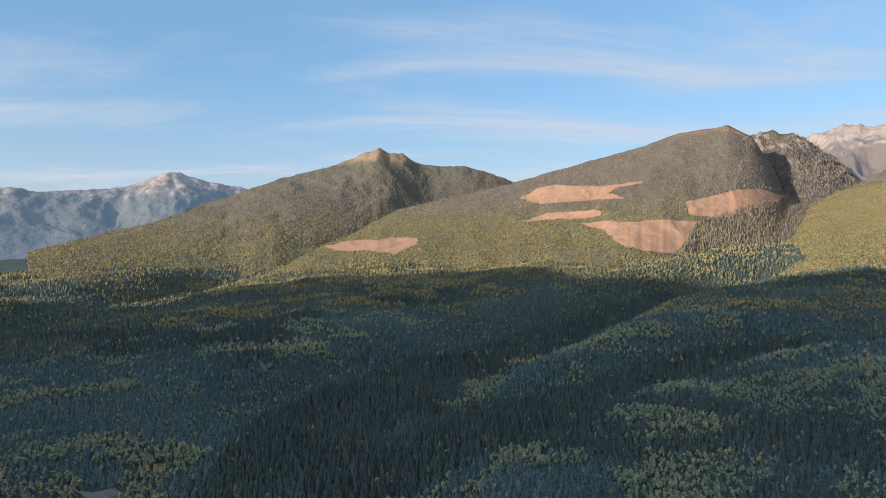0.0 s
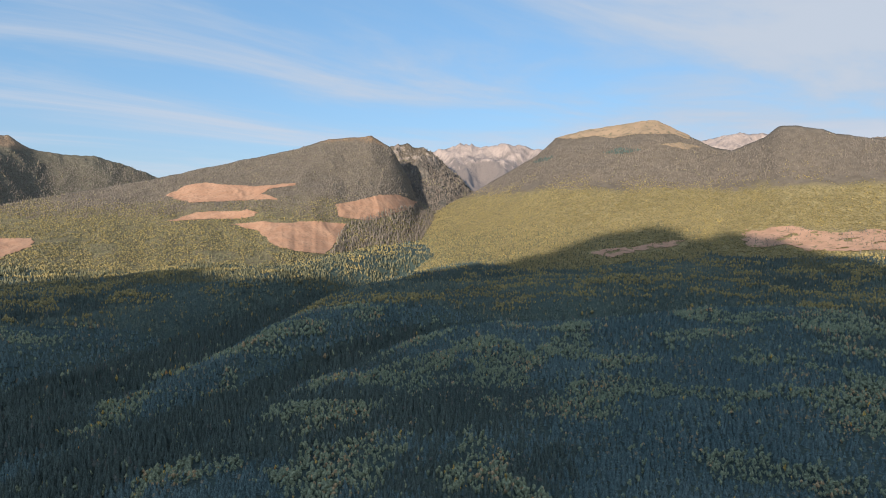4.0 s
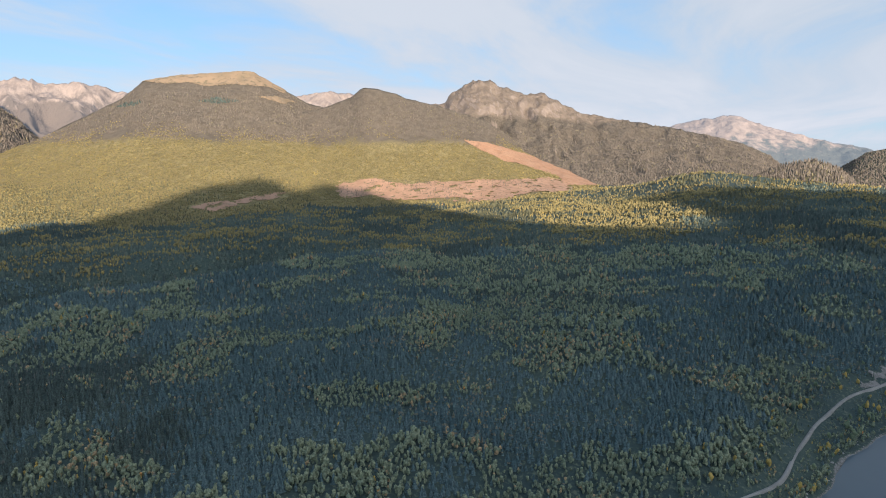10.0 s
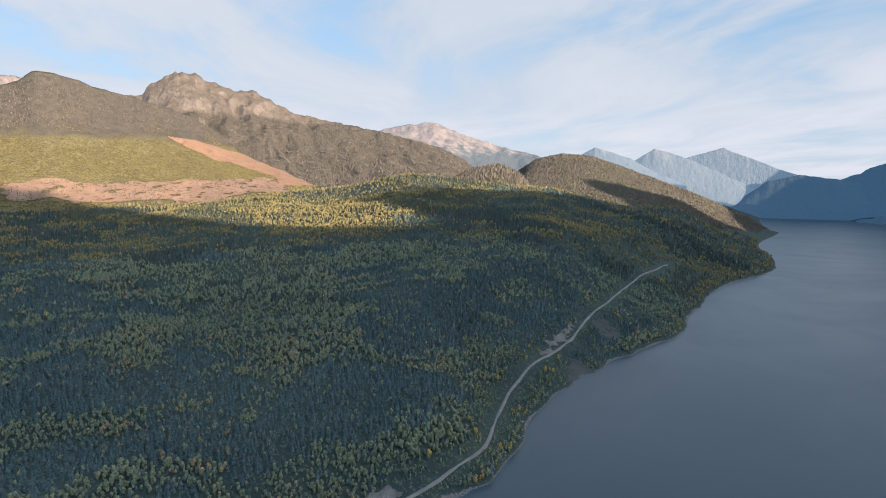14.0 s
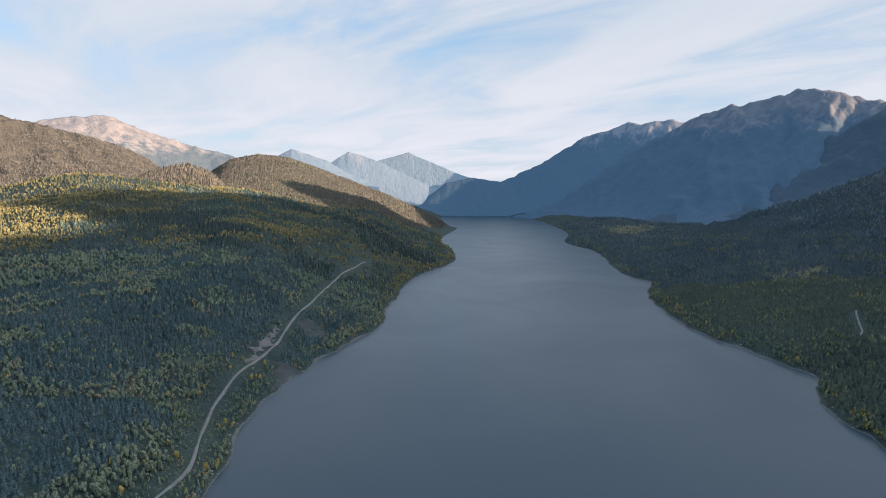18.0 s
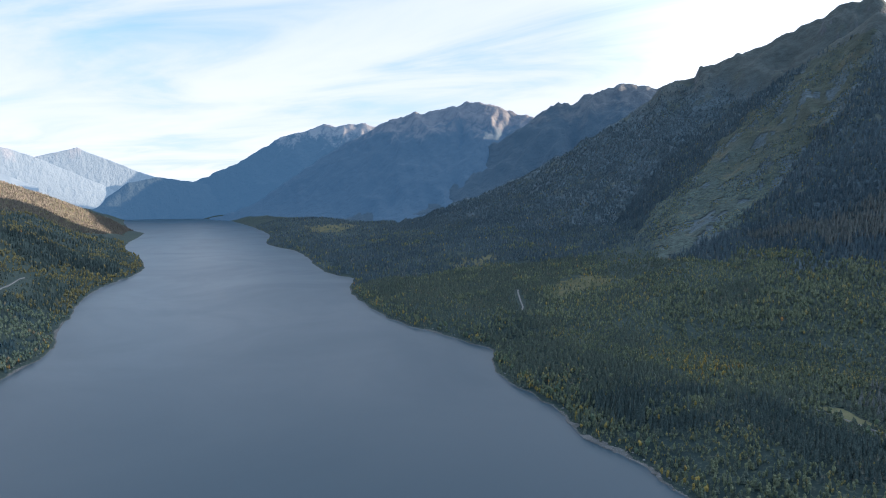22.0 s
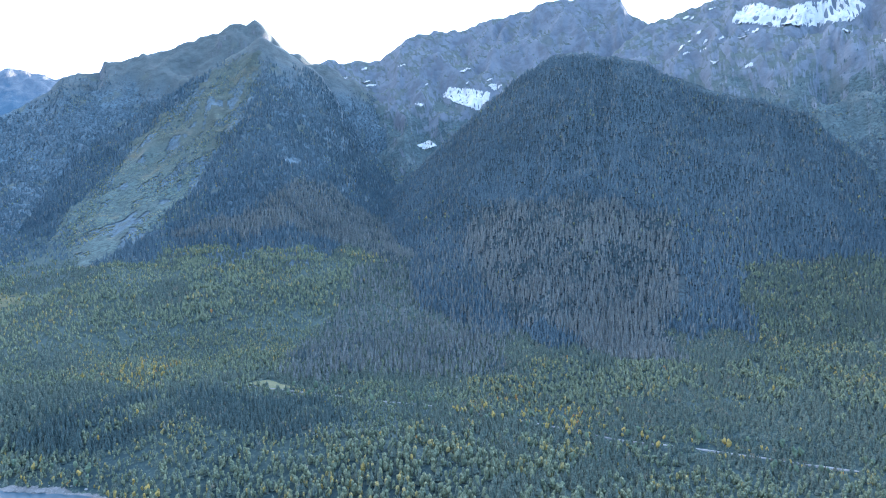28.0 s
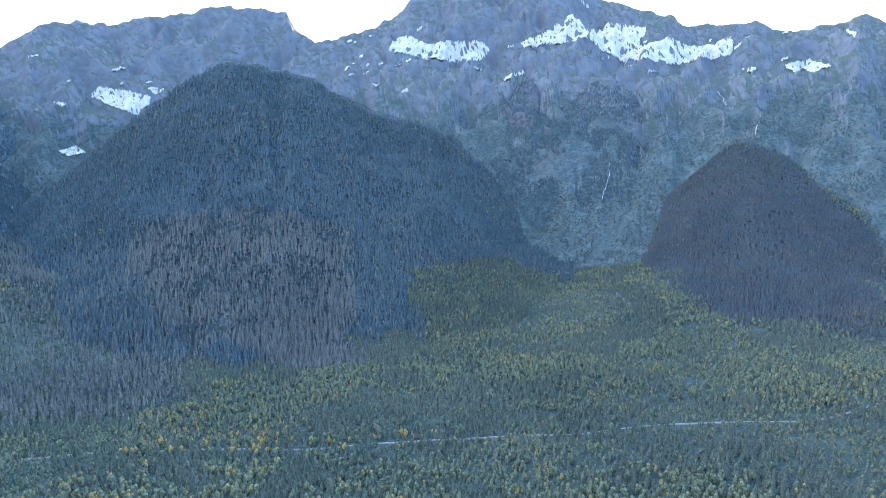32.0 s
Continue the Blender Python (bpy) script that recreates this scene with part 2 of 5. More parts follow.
# blue of haze and shade on the eastern bench put into these needles
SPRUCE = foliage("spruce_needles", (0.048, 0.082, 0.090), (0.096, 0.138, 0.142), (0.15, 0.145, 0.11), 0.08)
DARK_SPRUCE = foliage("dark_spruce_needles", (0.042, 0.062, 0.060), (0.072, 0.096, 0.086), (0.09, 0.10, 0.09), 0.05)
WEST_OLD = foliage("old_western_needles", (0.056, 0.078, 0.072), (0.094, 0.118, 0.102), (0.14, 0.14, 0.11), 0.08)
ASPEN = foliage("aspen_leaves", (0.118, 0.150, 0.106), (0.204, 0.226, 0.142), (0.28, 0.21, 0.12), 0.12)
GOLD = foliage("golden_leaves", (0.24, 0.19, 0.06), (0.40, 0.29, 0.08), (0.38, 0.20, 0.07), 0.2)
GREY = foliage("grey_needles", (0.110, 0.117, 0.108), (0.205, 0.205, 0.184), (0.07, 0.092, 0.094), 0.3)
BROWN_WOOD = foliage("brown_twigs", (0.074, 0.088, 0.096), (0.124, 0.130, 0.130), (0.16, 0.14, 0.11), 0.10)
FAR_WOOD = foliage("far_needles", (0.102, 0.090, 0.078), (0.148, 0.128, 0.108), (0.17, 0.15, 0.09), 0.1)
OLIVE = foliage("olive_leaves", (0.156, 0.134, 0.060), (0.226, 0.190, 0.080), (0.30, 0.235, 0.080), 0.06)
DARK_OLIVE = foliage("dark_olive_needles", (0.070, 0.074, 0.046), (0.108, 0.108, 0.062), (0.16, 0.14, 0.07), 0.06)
GRASS = two_tone("rough_grass", (0.11, 0.12, 0.062), (0.14, 0.135, 0.07), 0.05, (0.19, 0.165, 0.09), 0.5)
BARK = two_tone("pale_bark", (0.42, 0.40, 0.34), (0.30, 0.28, 0.23), 0.8)
CUT = two_tone("cut_over_ground", (0.29, 0.168, 0.102), (0.33, 0.205, 0.130), 0.02, (0.19, 0.125, 0.08), 0.12)
PALE_CUT = two_tone("pale_cut_ground", (0.34, 0.215, 0.145), (0.28, 0.175, 0.115), 0.02, (0.13, 0.11, 0.065), 0.06)
SNOW = two_tone("old_snow", (0.60, 0.57, 0.53), (0.48, 0.46, 0.43), 0.03, (0.33, 0.32, 0.30), 0.05, 0.7)
GRAVEL = two_tone("road_gravel", (0.23, 0.225, 0.21), (0.18, 0.175, 0.165), 0.05, (0.28, 0.27, 0.25), 0.8)
STONE = two_tone("shore_stone", (0.17, 0.165, 0.155), (0.11, 0.108, 0.10), 0.1, (0.25, 0.24, 0.23), 0.7)
SCREE = two_tone("grey_scree", (0.058, 0.064, 0.062), (0.080, 0.086, 0.082), 0.05, (0.07, 0.07, 0.07), 0.5)
FOAM = two_tone("white_water", (0.42, 0.44, 0.45), (0.34, 0.36, 0.37), 0.05)


def make_water():
    mat, t, bsdf = surface("lake_water", 0.12)
    bsdf.inputs["Base Color"].default_value = (0.034, 0.064, 0.088, 1)
    bsdf.inputs["Specular IOR Level"].default_value = 0.5
    bsdf.inputs["IOR"].default_value = 1.33
    p = place_of(t)
    m = t.nodes.new("ShaderNodeMapping")
    m.inputs["Rotation"].default_value = (0, 0, radians(-35))
    m.inputs["Scale"].default_value = (1.0, 0.35, 1.0)
    wire(t, p, m.inputs["Vector"])
    waves = grain(t, m.outputs[0], 0.26, 5.0, 0.62, 0.3)
    gust = ramp(t, grain(t, p, 0.004, 4.0, 0.6, 0.8), 0.3, 0.75)
    wire(t, calc(t, "ADD", 0.28, calc(t, "MULTIPLY", gust, 0.07)), bsdf.inputs["Roughness"])
    relief(t, bsdf, waves, 0.03, 0.06)
    return mat


WATER = make_water()


# ---- mesh helpers ----
def hashed(ix, iy, seed):
    h = (ix.astype(np.int64) * 374761393 + iy.astype(np.int64) * 668265263 + seed * 1442695041) & 0xFFFFFFFF
    h = ((h ^ (h >> 13)) * 1274126177) & 0xFFFFFFFF
    h = ((h ^ (h >> 16)) * 2246822519) & 0xFFFFFFFF
    return (h ^ (h >> 15)) / 4294967295.0


def perlin(x, y, seed):
    x0, y0 = np.floor(x), np.floor(y)
    fx, fy = x - x0, y - y0
    u, v = fx * fx * (3 - 2 * fx), fy * fy * (3 - 2 * fy)

    def corner(i, j):
        a = hashed(x0 + i, y0 + j, seed) * 2 * np.pi
        return np.cos(a) * (fx - i) + np.sin(a) * (fy - j)

    low = corner(0, 0) * (1 - u) + corner(1, 0) * u
    high = corner(0, 1) * (1 - u) + corner(1, 1) * u
    return (low * (1 - v) + high * v) * 1.5


def fbm(x, y, size, octaves, seed):
    out, amp = 0.0, 0.5
    for k in range(octaves):
        out = out + perlin(x / size, y / size, seed + k) * amp
        size, amp = size / 2.03, amp * 0.52
    return out


def ridged(x, y, size, octaves, seed):
    out, amp = 0.0, 0.5
    for k in range(octaves):
        out = out + (0.45 - np.abs(perlin(x / size, y / size, seed + k))) * amp
        size, amp = size / 2.1, amp * 0.5
    return out


def smooth(a, b, x):
    u = np.clip((x - a) / (b - a), 0, 1)
    return u * u * (3 - 2 * u)


def mesh_of(name, verts, faces, mat, flat=True):
    """A mesh from arrays: verts (n, 3), faces (m, 3) or (m, 4)."""
    me = bpy.data.meshes.new(name)
    n, m, k = len(verts), len(faces), faces.shape[1]
    me.vertices.add(n)
    me.vertices.foreach_set("co", np.ascontiguousarray(verts, dtype=np.float32).ravel())
    me.loops.add(m * k)
    me.loops.foreach_set("vertex_index", np.ascontiguousarray(faces, dtype=np.int32).ravel())
    me.polygons.add(m)
    me.polygons.foreach_set("loop_start", np.arange(0, m * k, k, dtype=np.int32))
    me.polygons.foreach_set("use_smooth", np.full(m, not flat))
    me.update(calc_edges=True)
    me.materials.append(mat)
    return me


def grid_faces(rows, cols):
    i, j = np.meshgrid(np.arange(rows - 1), np.arange(cols - 1), indexing="ij")
    a = (i * cols + j).ravel()
    return np.stack([a, a + 1, a + cols + 1, a + cols], 1)


def inside(poly, x, y):
    hit = np.zeros(x.shape, bool)
    for (x0, y0), (x1, y1) in zip(poly, poly[1:] + poly[:1]):
        if y0 != y1:
            hit ^= ((y0 > y) != (y1 > y)) & (x < (x1 - x0) * (y - y0) / (y1 - y0) + x0)
    return hit


def line_dist(points, x, y, closed=False):
    best = np.full(x.shape, 1e9)
    for (x0, y0), (x1, y1) in zip(points, points[1:] + (points[:1] if closed else [])):
        dx, dy = x1 - x0, y1 - y0
        k = np.clip(((x - x0) * dx + (y - y0) * dy) / max(dx * dx + dy * dy, 1e-9), 0, 1)
        best = np.minimum(best, np.hypot(x - x0 - k * dx, y - y0 - k * dy))
    return best


def curve_through(points, step):
    """Points spaced along a smooth line through the given ones."""
    p = [np.array(q, float) for q in points]
    p = [2 * p[0] - p[1]] + p + [2 * p[-1] - p[-2]]
    out = []
    for a, b, c, d in zip(p, p[1:], p[2:], p[3:]):
        n = max(2, int(np.linalg.norm(c - b) / step))
        for s in np.arange(n) / n:
            out.append(0.5 * (2 * b + (c - a) * s + (2 * a - 5 * b + 4 * c - d) * s * s + (3 * b - a - 3 * c + d) * s ** 3))
    return np.array(out + [p[-2]])


# ---- the valley floor ----
EAST_SHORE = [(380, 60), (415, -36), (490, -85), (600, -132), (735, -240), (878, -393), (1018, -475), (1320, -685), (1525, -912),
              (1780, -1070), (2228, -1278), (2760, -1675), (3000, -1760), (4080, -2360)]
WEST_SHORE = [(4020, -2640), (3560, -2720), (2880, -2390), (2240, -1980), (1880, -1650), (1550, -1500), (1137, -1190), (988, -1137),
              (866, -984), (636, -824), (468, -760), (390, -738), (354, -667), (277, -601), (222, -570), (200, -529), (147, -503), (94, -466), (76, -444)]
NORTH_SHORE = [(0, -420), (-80, -300), (-150, -100), (-100, 150), (100, 200), (300, 150)]
LAKE = [tuple(q) for q in curve_through(EAST_SHORE + WEST_SHORE + NORTH_SHORE, 25.0)]

# land heights by bearing at six distances
RINGS = [450, 800, 1200, 1700, 2300, 3200, 5000]
EAST_LAND = {-45: (15, 25, 36, 44, 56, 60, 60), -20: (15, 28, 40, 50, 66, 66, 66), 0: (15, 30, 48, 70, 100, 110, 110),
             20: (18, 38, 58, 85, 125, 200, 300), 45: (22, 50, 72, 85, 115, 200, 300), 65: (25, 55, 80, 100, 140, 220, 300),
             80: (30, 65, 95, 135, 170, 220, 300), 90: (30, 70, 110, 165, 240, 200, 260), 100: (25, 60, 110, 160, 210, 150, 200),
             110: (25, 40, 80, 120, 140, 140, 150)}
WEST_LAND = {120: (20, 20, 30, 30, 35, 40, 60), 128: (10, 10, 10, 20, 30, 40, 50), 140: (8, 10, 18, 28, 42, 50, 55),
             155: (8, 17, 46, 85, 120, 130, 130), 170: (8, 20, 85, 150, 220, 300, 300), 185: (8, 26, 100, 170, 240, 300, 300),
             205: (8, 25, 75, 140, 240, 350, 350), 225: (10, 28, 64, 110, 200, 380, 380), 234: (10, 28, 62, 105, 190, 380, 380), 245: (12, 36, 85, 140, 250, 400, 400),
             262: (14, 38, 80, 130, 240, 400, 400), 290: (15, 30, 60, 100, 150, 200, 250), 315: (15, 25, 36, 44, 56, 60, 60)}
LAND = sorted({**EAST_LAND, **WEST_LAND}.items())
# creeks that cut into the land: places along each, depth, half width
CREEKS = [([(1031, 1768), (712, 1667), (382, 1361), (179, 1111), (39, 953), (-77, 792), (-135, 648), (-123, 472)], 85, 95),
          ([(1010, 770), (868, 800), (665, 931), (534, 942), (383, 894), (186, 762), (69, 657), (-33, 552), (-82, 476)], 52, 60),
          ([(-788, 2125), (-808, 1647), (-764, 1213), (-735, 1017)], 60, 150)]


# how far places lie from the shore, in the lake below nought, on a grid of 16 m
SHORE_X, SHORE_Y = np.meshgrid(np.arange(-500, 4500, 16.0), np.arange(-3100, 560, 16.0), indexing="ij")
SHORE_GRID = line_dist(LAKE, SHORE_X, SHORE_Y, True)
SHORE_GRID = np.where(inside(LAKE, SHORE_X, SHORE_Y), -SHORE_GRID, SHORE_GRID)


def from_shore(x, y):
    n, m = SHORE_GRID.shape
    u, v = np.clip((x + 500) / 16, 0, n - 1.001), np.clip((y + 3100) / 16, 0, m - 1.001)
    i, j = u.astype(int), v.astype(int)
    u, v = u - i, v - j
    low = SHORE_GRID[i, j] * (1 - u) + SHORE_GRID[i + 1, j] * u
    high = SHORE_GRID[i, j + 1] * (1 - u) + SHORE_GRID[i + 1, j + 1] * u
    return low * (1 - v) + high * v


def land(x, y):
    """Height of the ground at x, y (arrays)."""
    r, b = np.hypot(x, y), np.degrees(np.arctan2(x, y))
    b = np.where(b < -45, b + 360, b)
    keys = np.array([k for k, _ in LAND], float)
    table = np.array([v for _, v in LAND], float)
    i = np.clip(np.searchsorted(keys, b, side="right") - 1, 0, len(keys) - 2)
    u = smooth(0, 1, (b - keys[i]) / (keys[i + 1] - keys[i]))
    rings = np.array([0] + RINGS, float)
    table = np.concatenate([np.full((len(keys), 1), 6.0), table], 1)
    j = np.clip(np.searchsorted(rings, r, side="right") - 1, 0, len(rings) - 2)
    w = np.clip((r - rings[j]) / (rings[j + 1] - rings[j]), 0, 1)
    at = lambda p, q: table[p, q]
    z = (at(i, j) * (1 - w) + at(i, j + 1) * w) * (1 - u) + (at(i + 1, j) * (1 - w) + at(i + 1, j + 1) * w) * u
    swell = 0.35 + 0.65 * smooth(400, 1500, r)
    z = z + fbm(x, y, 420, 4, 11) * 26 * swell + fbm(x, y, 90, 3, 21) * 6
    for points, depth, half in CREEKS:
        d = line_dist(points, x, y)
        z = z - depth * np.exp(-(d / half) ** 2)
    edge = from_shore(x, y) + fbm(x, y, 60, 3, 31) * 14
    bank = 0.4 + np.clip(edge, 0, 90) * 0.30
    shore = smooth(15, 260, edge)
    z = np.maximum(z, 4.0) * shore + bank * (1 - shore)
    return np.where(edge < 0, np.maximum(-40, edge * 0.25), z)


def build_ground():
    # finer where the camera looks, round it a coarser rest
    ang = np.radians(np.concatenate([np.arange(-44, 270, 0.36), np.arange(270, 316.1, 2.0)]))
    dist = np.concatenate([[20, 120, 220, 300], 360 * (4990 / 360) ** (np.arange(150) / 149)])
    a, r = np.meshgrid(ang, dist, indexing="ij")
    x, y = np.sin(a) * r, np.cos(a) * r
    v = np.stack([x, y, land(x, y)], -1).reshape(-1, 3)
    return tagged(new("ground", mesh_of("ground", v, grid_faces(*a.shape)[:, ::-1], FLOOR, False)),
                  "wooded valley floor of moss and brush, tree shade painted in", "ground", kind="structure")


ground = build_ground()


def build_lake():
    bm = bmesh.new()
    bm.faces.new([bm.verts.new((x, y, 0)) for x, y in LAKE[::2]])
    bmesh.ops.triangulate(bm, faces=bm.faces[:])
    me = bpy.data.meshes.new("water")
    bm.to_mesh(me)
    bm.free()
    me.materials.append(WATER)
    return tagged(new("water", me), "long grey-blue lake with a lightly rippled surface", "lake", kind="structure")


build_lake()


# ---- mountains ----
class Mountain:
    """A mountainside: lofted from a foot line to a ridge line, both by bearing, with gullies running down it."""

    def __init__(self, ridge, top, foot, power=1.0, gully=0.10, size=260, jag=8, seed=1, back=0.5, broad=False):
        self.rb, self.rz = np.array(ridge, float).T
        self.top, self.foot = np.array(top, float), np.array(foot, float)
        self.power, self.gully, self.size, self.jag, self.seed, self.back = power, gully, size, jag, seed, back
        self.b0, self.b1 = self.rb[0], self.rb[-1]
        # the ridge line with its points rounded off, for the slopes below it
        self.gb = np.arange(self.b0 - 8, self.b1 + 8, 0.25)
        near = np.exp(-np.linspace(-3, 3, 25) ** 2)
        self.gz = np.convolve(np.pad(np.interp(self.gb, self.rb, self.rz), 12, mode="edge"), near / near.sum(), mode="valid")
        # a broad hill joins its neighbours lower down
        near = np.exp(-np.linspace(-2.5, 2.5, 97) ** 2)
        self.low = np.convolve(np.pad(self.gz, 48, mode="edge"), near / near.sum(), mode="valid") if broad else self.gz

    def at(self, b, v):
        """Places for bearings b and shares v of the way from the foot (0) to the ridge (1) and down the back (1.4)."""
        k = (b - self.b0) / (self.b1 - self.b0)
        rt = np.interp(k, np.linspace(0, 1, len(self.top)), self.top)
        rf = np.interp(k, np.linspace(0, 1, len(self.foot)), self.foot)
        a = np.radians(b)
        arc = a * self.top.mean()
        zr = np.interp(b, self.rb, self.rz)
        zf = land(np.sin(a) * rf, np.cos(a) * rf) - 8
        vv = np.clip(v, 0, 1)
        r = rf + (rt - rf) * v
        zs = np.minimum(np.interp(b, self.gb, self.gz), zr + 12)
        zs = zs + (np.interp(b, self.gb, self.low) - zs) * (1 - vv) ** 1.3
        z = zf + (zs + (zr - zs) * vv ** 4 - zf) * vv ** self.power
        z = z + fbm(arc, r * 0.4 + self.seed * 77, 60, 4, self.seed) * self.jag * 2 * vv ** 2
        bend = fbm(arc, r, self.size * 1.5, 3, self.seed + 5) * self.size * 0.5
        cut = ridged(arc + bend, r * 0.6, self.size, 5, self.seed + 9) - 0.12
        z = z + cut * np.maximum(zr - zf, 0) * self.gully * 1.5 * vv * (1 - vv) ** 0.4
        z = np.where(v > 1, z - (v - 1) * (rt - rf) * self.back * 1.6, z)
        return np.stack([np.sin(a) * r, np.cos(a) * r, z], -1)

    def build(self, name, label, mat, step=0.17, rows=60):
        b = np.arange(self.b0, self.b1 + step, step)
        v = np.concatenate([np.linspace(0, 1, rows), np.linspace(1.04, 1.4, 8)])
        bb, vv = np.meshgrid(b, v, indexing="ij")
        ob = new(name, mesh_of(name, self.at(bb, vv).reshape(-1, 3), grid_faces(*bb.shape)[:, ::-1], mat, False))
        self.ob = tagged(ob, label, "mountain")
        return self

    def row_of(self, b, z):
        """The share v at which the side at bearings b reaches the height z."""
        lo, hi = np.zeros_like(b), np.ones_like(b)
        for _ in range(14):
            mid = (lo + hi) / 2
            low = self.at(b, mid)[..., 2] < z
            lo, hi = np.where(low, mid, lo), np.where(low, hi, mid)
        return (lo + hi) / 2

    def patch(self, name, label, outline, mat, lift=2.0, fray=0.25, step=0.07, fine=1.6, holes=0.0):
        """A sheet lying on the side inside an outline of (bearing, height)."""
        ob_, oz = np.array(outline, float).T
        b = np.arange(ob_.min() - fray, ob_.max() + fray, step)
        v0 = max(0.0, float(min(self.row_of(ob_, oz))) - 0.03)
        v1 = min(1.0, float(max(self.row_of(ob_, oz))) + 0.03)
        bb, vv = np.meshgrid(b, np.linspace(v0, v1, max(12, int((v1 - v0) * 260))), indexing="ij")
        p = self.at(bb, vv)
        wob = fbm(p[..., 0], p[..., 1], 70, 4, 91)
        wob2 = fbm(p[..., 0] + 999, p[..., 1], 150, 3, 92)
        hit = inside([tuple(q) for q in outline], bb + wob * fray * 2, p[..., 2] + wob2 * fray * 60)
        if holes:
            hit &= fbm(p[..., 0], p[..., 1] + p[..., 2], 45, 4, 93) < holes
        keep = (hit[:-1, :-1] & hit[1:, 1:] & hit[:-1, 1:] & hit[1:, :-1]).ravel()
        faces = grid_faces(*bb.shape)[:, ::-1][keep]
        if len(faces) < 6:
            return None
        used, inv = np.unique(faces, return_inverse=True)
        verts = p.reshape(-1, 3)[used] + np.array([0, 0, lift])
        ob = new(name, mesh_of(name, verts, inv.reshape(-1, 4), mat, False))
        ob.parent = self.ob
        if label:
            tagged(ob, label)
        return ob


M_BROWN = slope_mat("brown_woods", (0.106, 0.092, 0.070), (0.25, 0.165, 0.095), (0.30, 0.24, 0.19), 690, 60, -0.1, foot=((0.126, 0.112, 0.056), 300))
# dark woods and rock, with some of the crag's shade in the colour
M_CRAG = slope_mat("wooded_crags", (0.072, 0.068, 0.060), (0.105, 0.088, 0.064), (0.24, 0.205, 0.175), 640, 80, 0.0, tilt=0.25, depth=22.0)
# the gullied western ridge glows faintly, blue haze painted in
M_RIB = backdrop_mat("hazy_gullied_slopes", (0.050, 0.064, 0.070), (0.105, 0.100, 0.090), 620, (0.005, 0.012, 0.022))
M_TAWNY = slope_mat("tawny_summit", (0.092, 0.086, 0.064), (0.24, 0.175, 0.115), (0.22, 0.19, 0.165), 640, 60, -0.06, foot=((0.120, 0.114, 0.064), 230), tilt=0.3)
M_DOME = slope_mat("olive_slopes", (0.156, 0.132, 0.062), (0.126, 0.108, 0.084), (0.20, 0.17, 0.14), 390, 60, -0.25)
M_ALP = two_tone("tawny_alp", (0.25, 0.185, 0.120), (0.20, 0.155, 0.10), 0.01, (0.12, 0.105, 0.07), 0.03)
M_PALE = backdrop_mat("hazy_pale_alps", (0.112, 0.092, 0.076), (0.24, 0.195, 0.162), 700, (0.018, 0.024, 0.032))
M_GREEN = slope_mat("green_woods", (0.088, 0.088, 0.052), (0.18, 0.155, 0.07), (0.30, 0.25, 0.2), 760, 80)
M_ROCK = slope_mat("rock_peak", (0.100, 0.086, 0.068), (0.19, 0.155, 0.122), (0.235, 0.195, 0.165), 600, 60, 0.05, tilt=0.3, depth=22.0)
# haze painted on as a pale blue-grey colour and a glow
M_FAR = backdrop_mat("hazy_far_slopes", (0.115, 0.132, 0.142), (0.165, 0.158, 0.155), 470, (0.045, 0.066, 0.088))
# the next three: blue of the haze put into woods and rock
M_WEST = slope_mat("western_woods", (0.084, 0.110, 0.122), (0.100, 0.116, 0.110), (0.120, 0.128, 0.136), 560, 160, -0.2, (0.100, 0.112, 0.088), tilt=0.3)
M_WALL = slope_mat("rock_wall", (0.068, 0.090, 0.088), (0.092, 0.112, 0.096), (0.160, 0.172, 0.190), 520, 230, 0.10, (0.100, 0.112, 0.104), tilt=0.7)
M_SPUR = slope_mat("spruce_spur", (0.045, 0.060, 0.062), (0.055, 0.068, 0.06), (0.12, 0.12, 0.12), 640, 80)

# haze painted as glow; M_SHADE also carries shade as a dark base
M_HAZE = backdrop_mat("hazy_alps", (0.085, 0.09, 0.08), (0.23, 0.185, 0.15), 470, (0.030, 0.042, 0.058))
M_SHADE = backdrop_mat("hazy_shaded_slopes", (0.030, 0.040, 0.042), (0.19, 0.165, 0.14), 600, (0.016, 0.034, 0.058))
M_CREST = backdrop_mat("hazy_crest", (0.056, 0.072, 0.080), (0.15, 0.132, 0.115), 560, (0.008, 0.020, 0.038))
# haze behind the spur put in as lighter, bluer colours
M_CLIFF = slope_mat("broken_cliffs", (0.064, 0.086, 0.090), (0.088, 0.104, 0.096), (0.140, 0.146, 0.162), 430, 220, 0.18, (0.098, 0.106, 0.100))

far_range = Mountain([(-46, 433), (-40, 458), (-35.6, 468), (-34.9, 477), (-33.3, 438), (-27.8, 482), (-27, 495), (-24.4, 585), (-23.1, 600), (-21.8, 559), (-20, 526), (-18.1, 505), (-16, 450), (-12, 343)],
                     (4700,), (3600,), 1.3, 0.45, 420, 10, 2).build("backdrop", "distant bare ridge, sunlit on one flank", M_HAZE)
shoulder = Mountain([(-34, 107), (-30.9, 161), (-26.9, 227), (-21.2, 363), (-17.9, 448), (-14.5, 541), (-9.7, 637), (-5.9, 756), (-4.9, 718), (-3.7, 718), (-2.3, 648), (0.3, 623), (1.9, 630), (4, 586), (6.3, 525), (10, 408)],
                    (4300,), (2050, 2100, 2550, 3300, 3600), 1.0, 0.2, 420, 6, 3).build("mountain", "broad wooded mountain with a pointed bare summit", M_TAWNY)
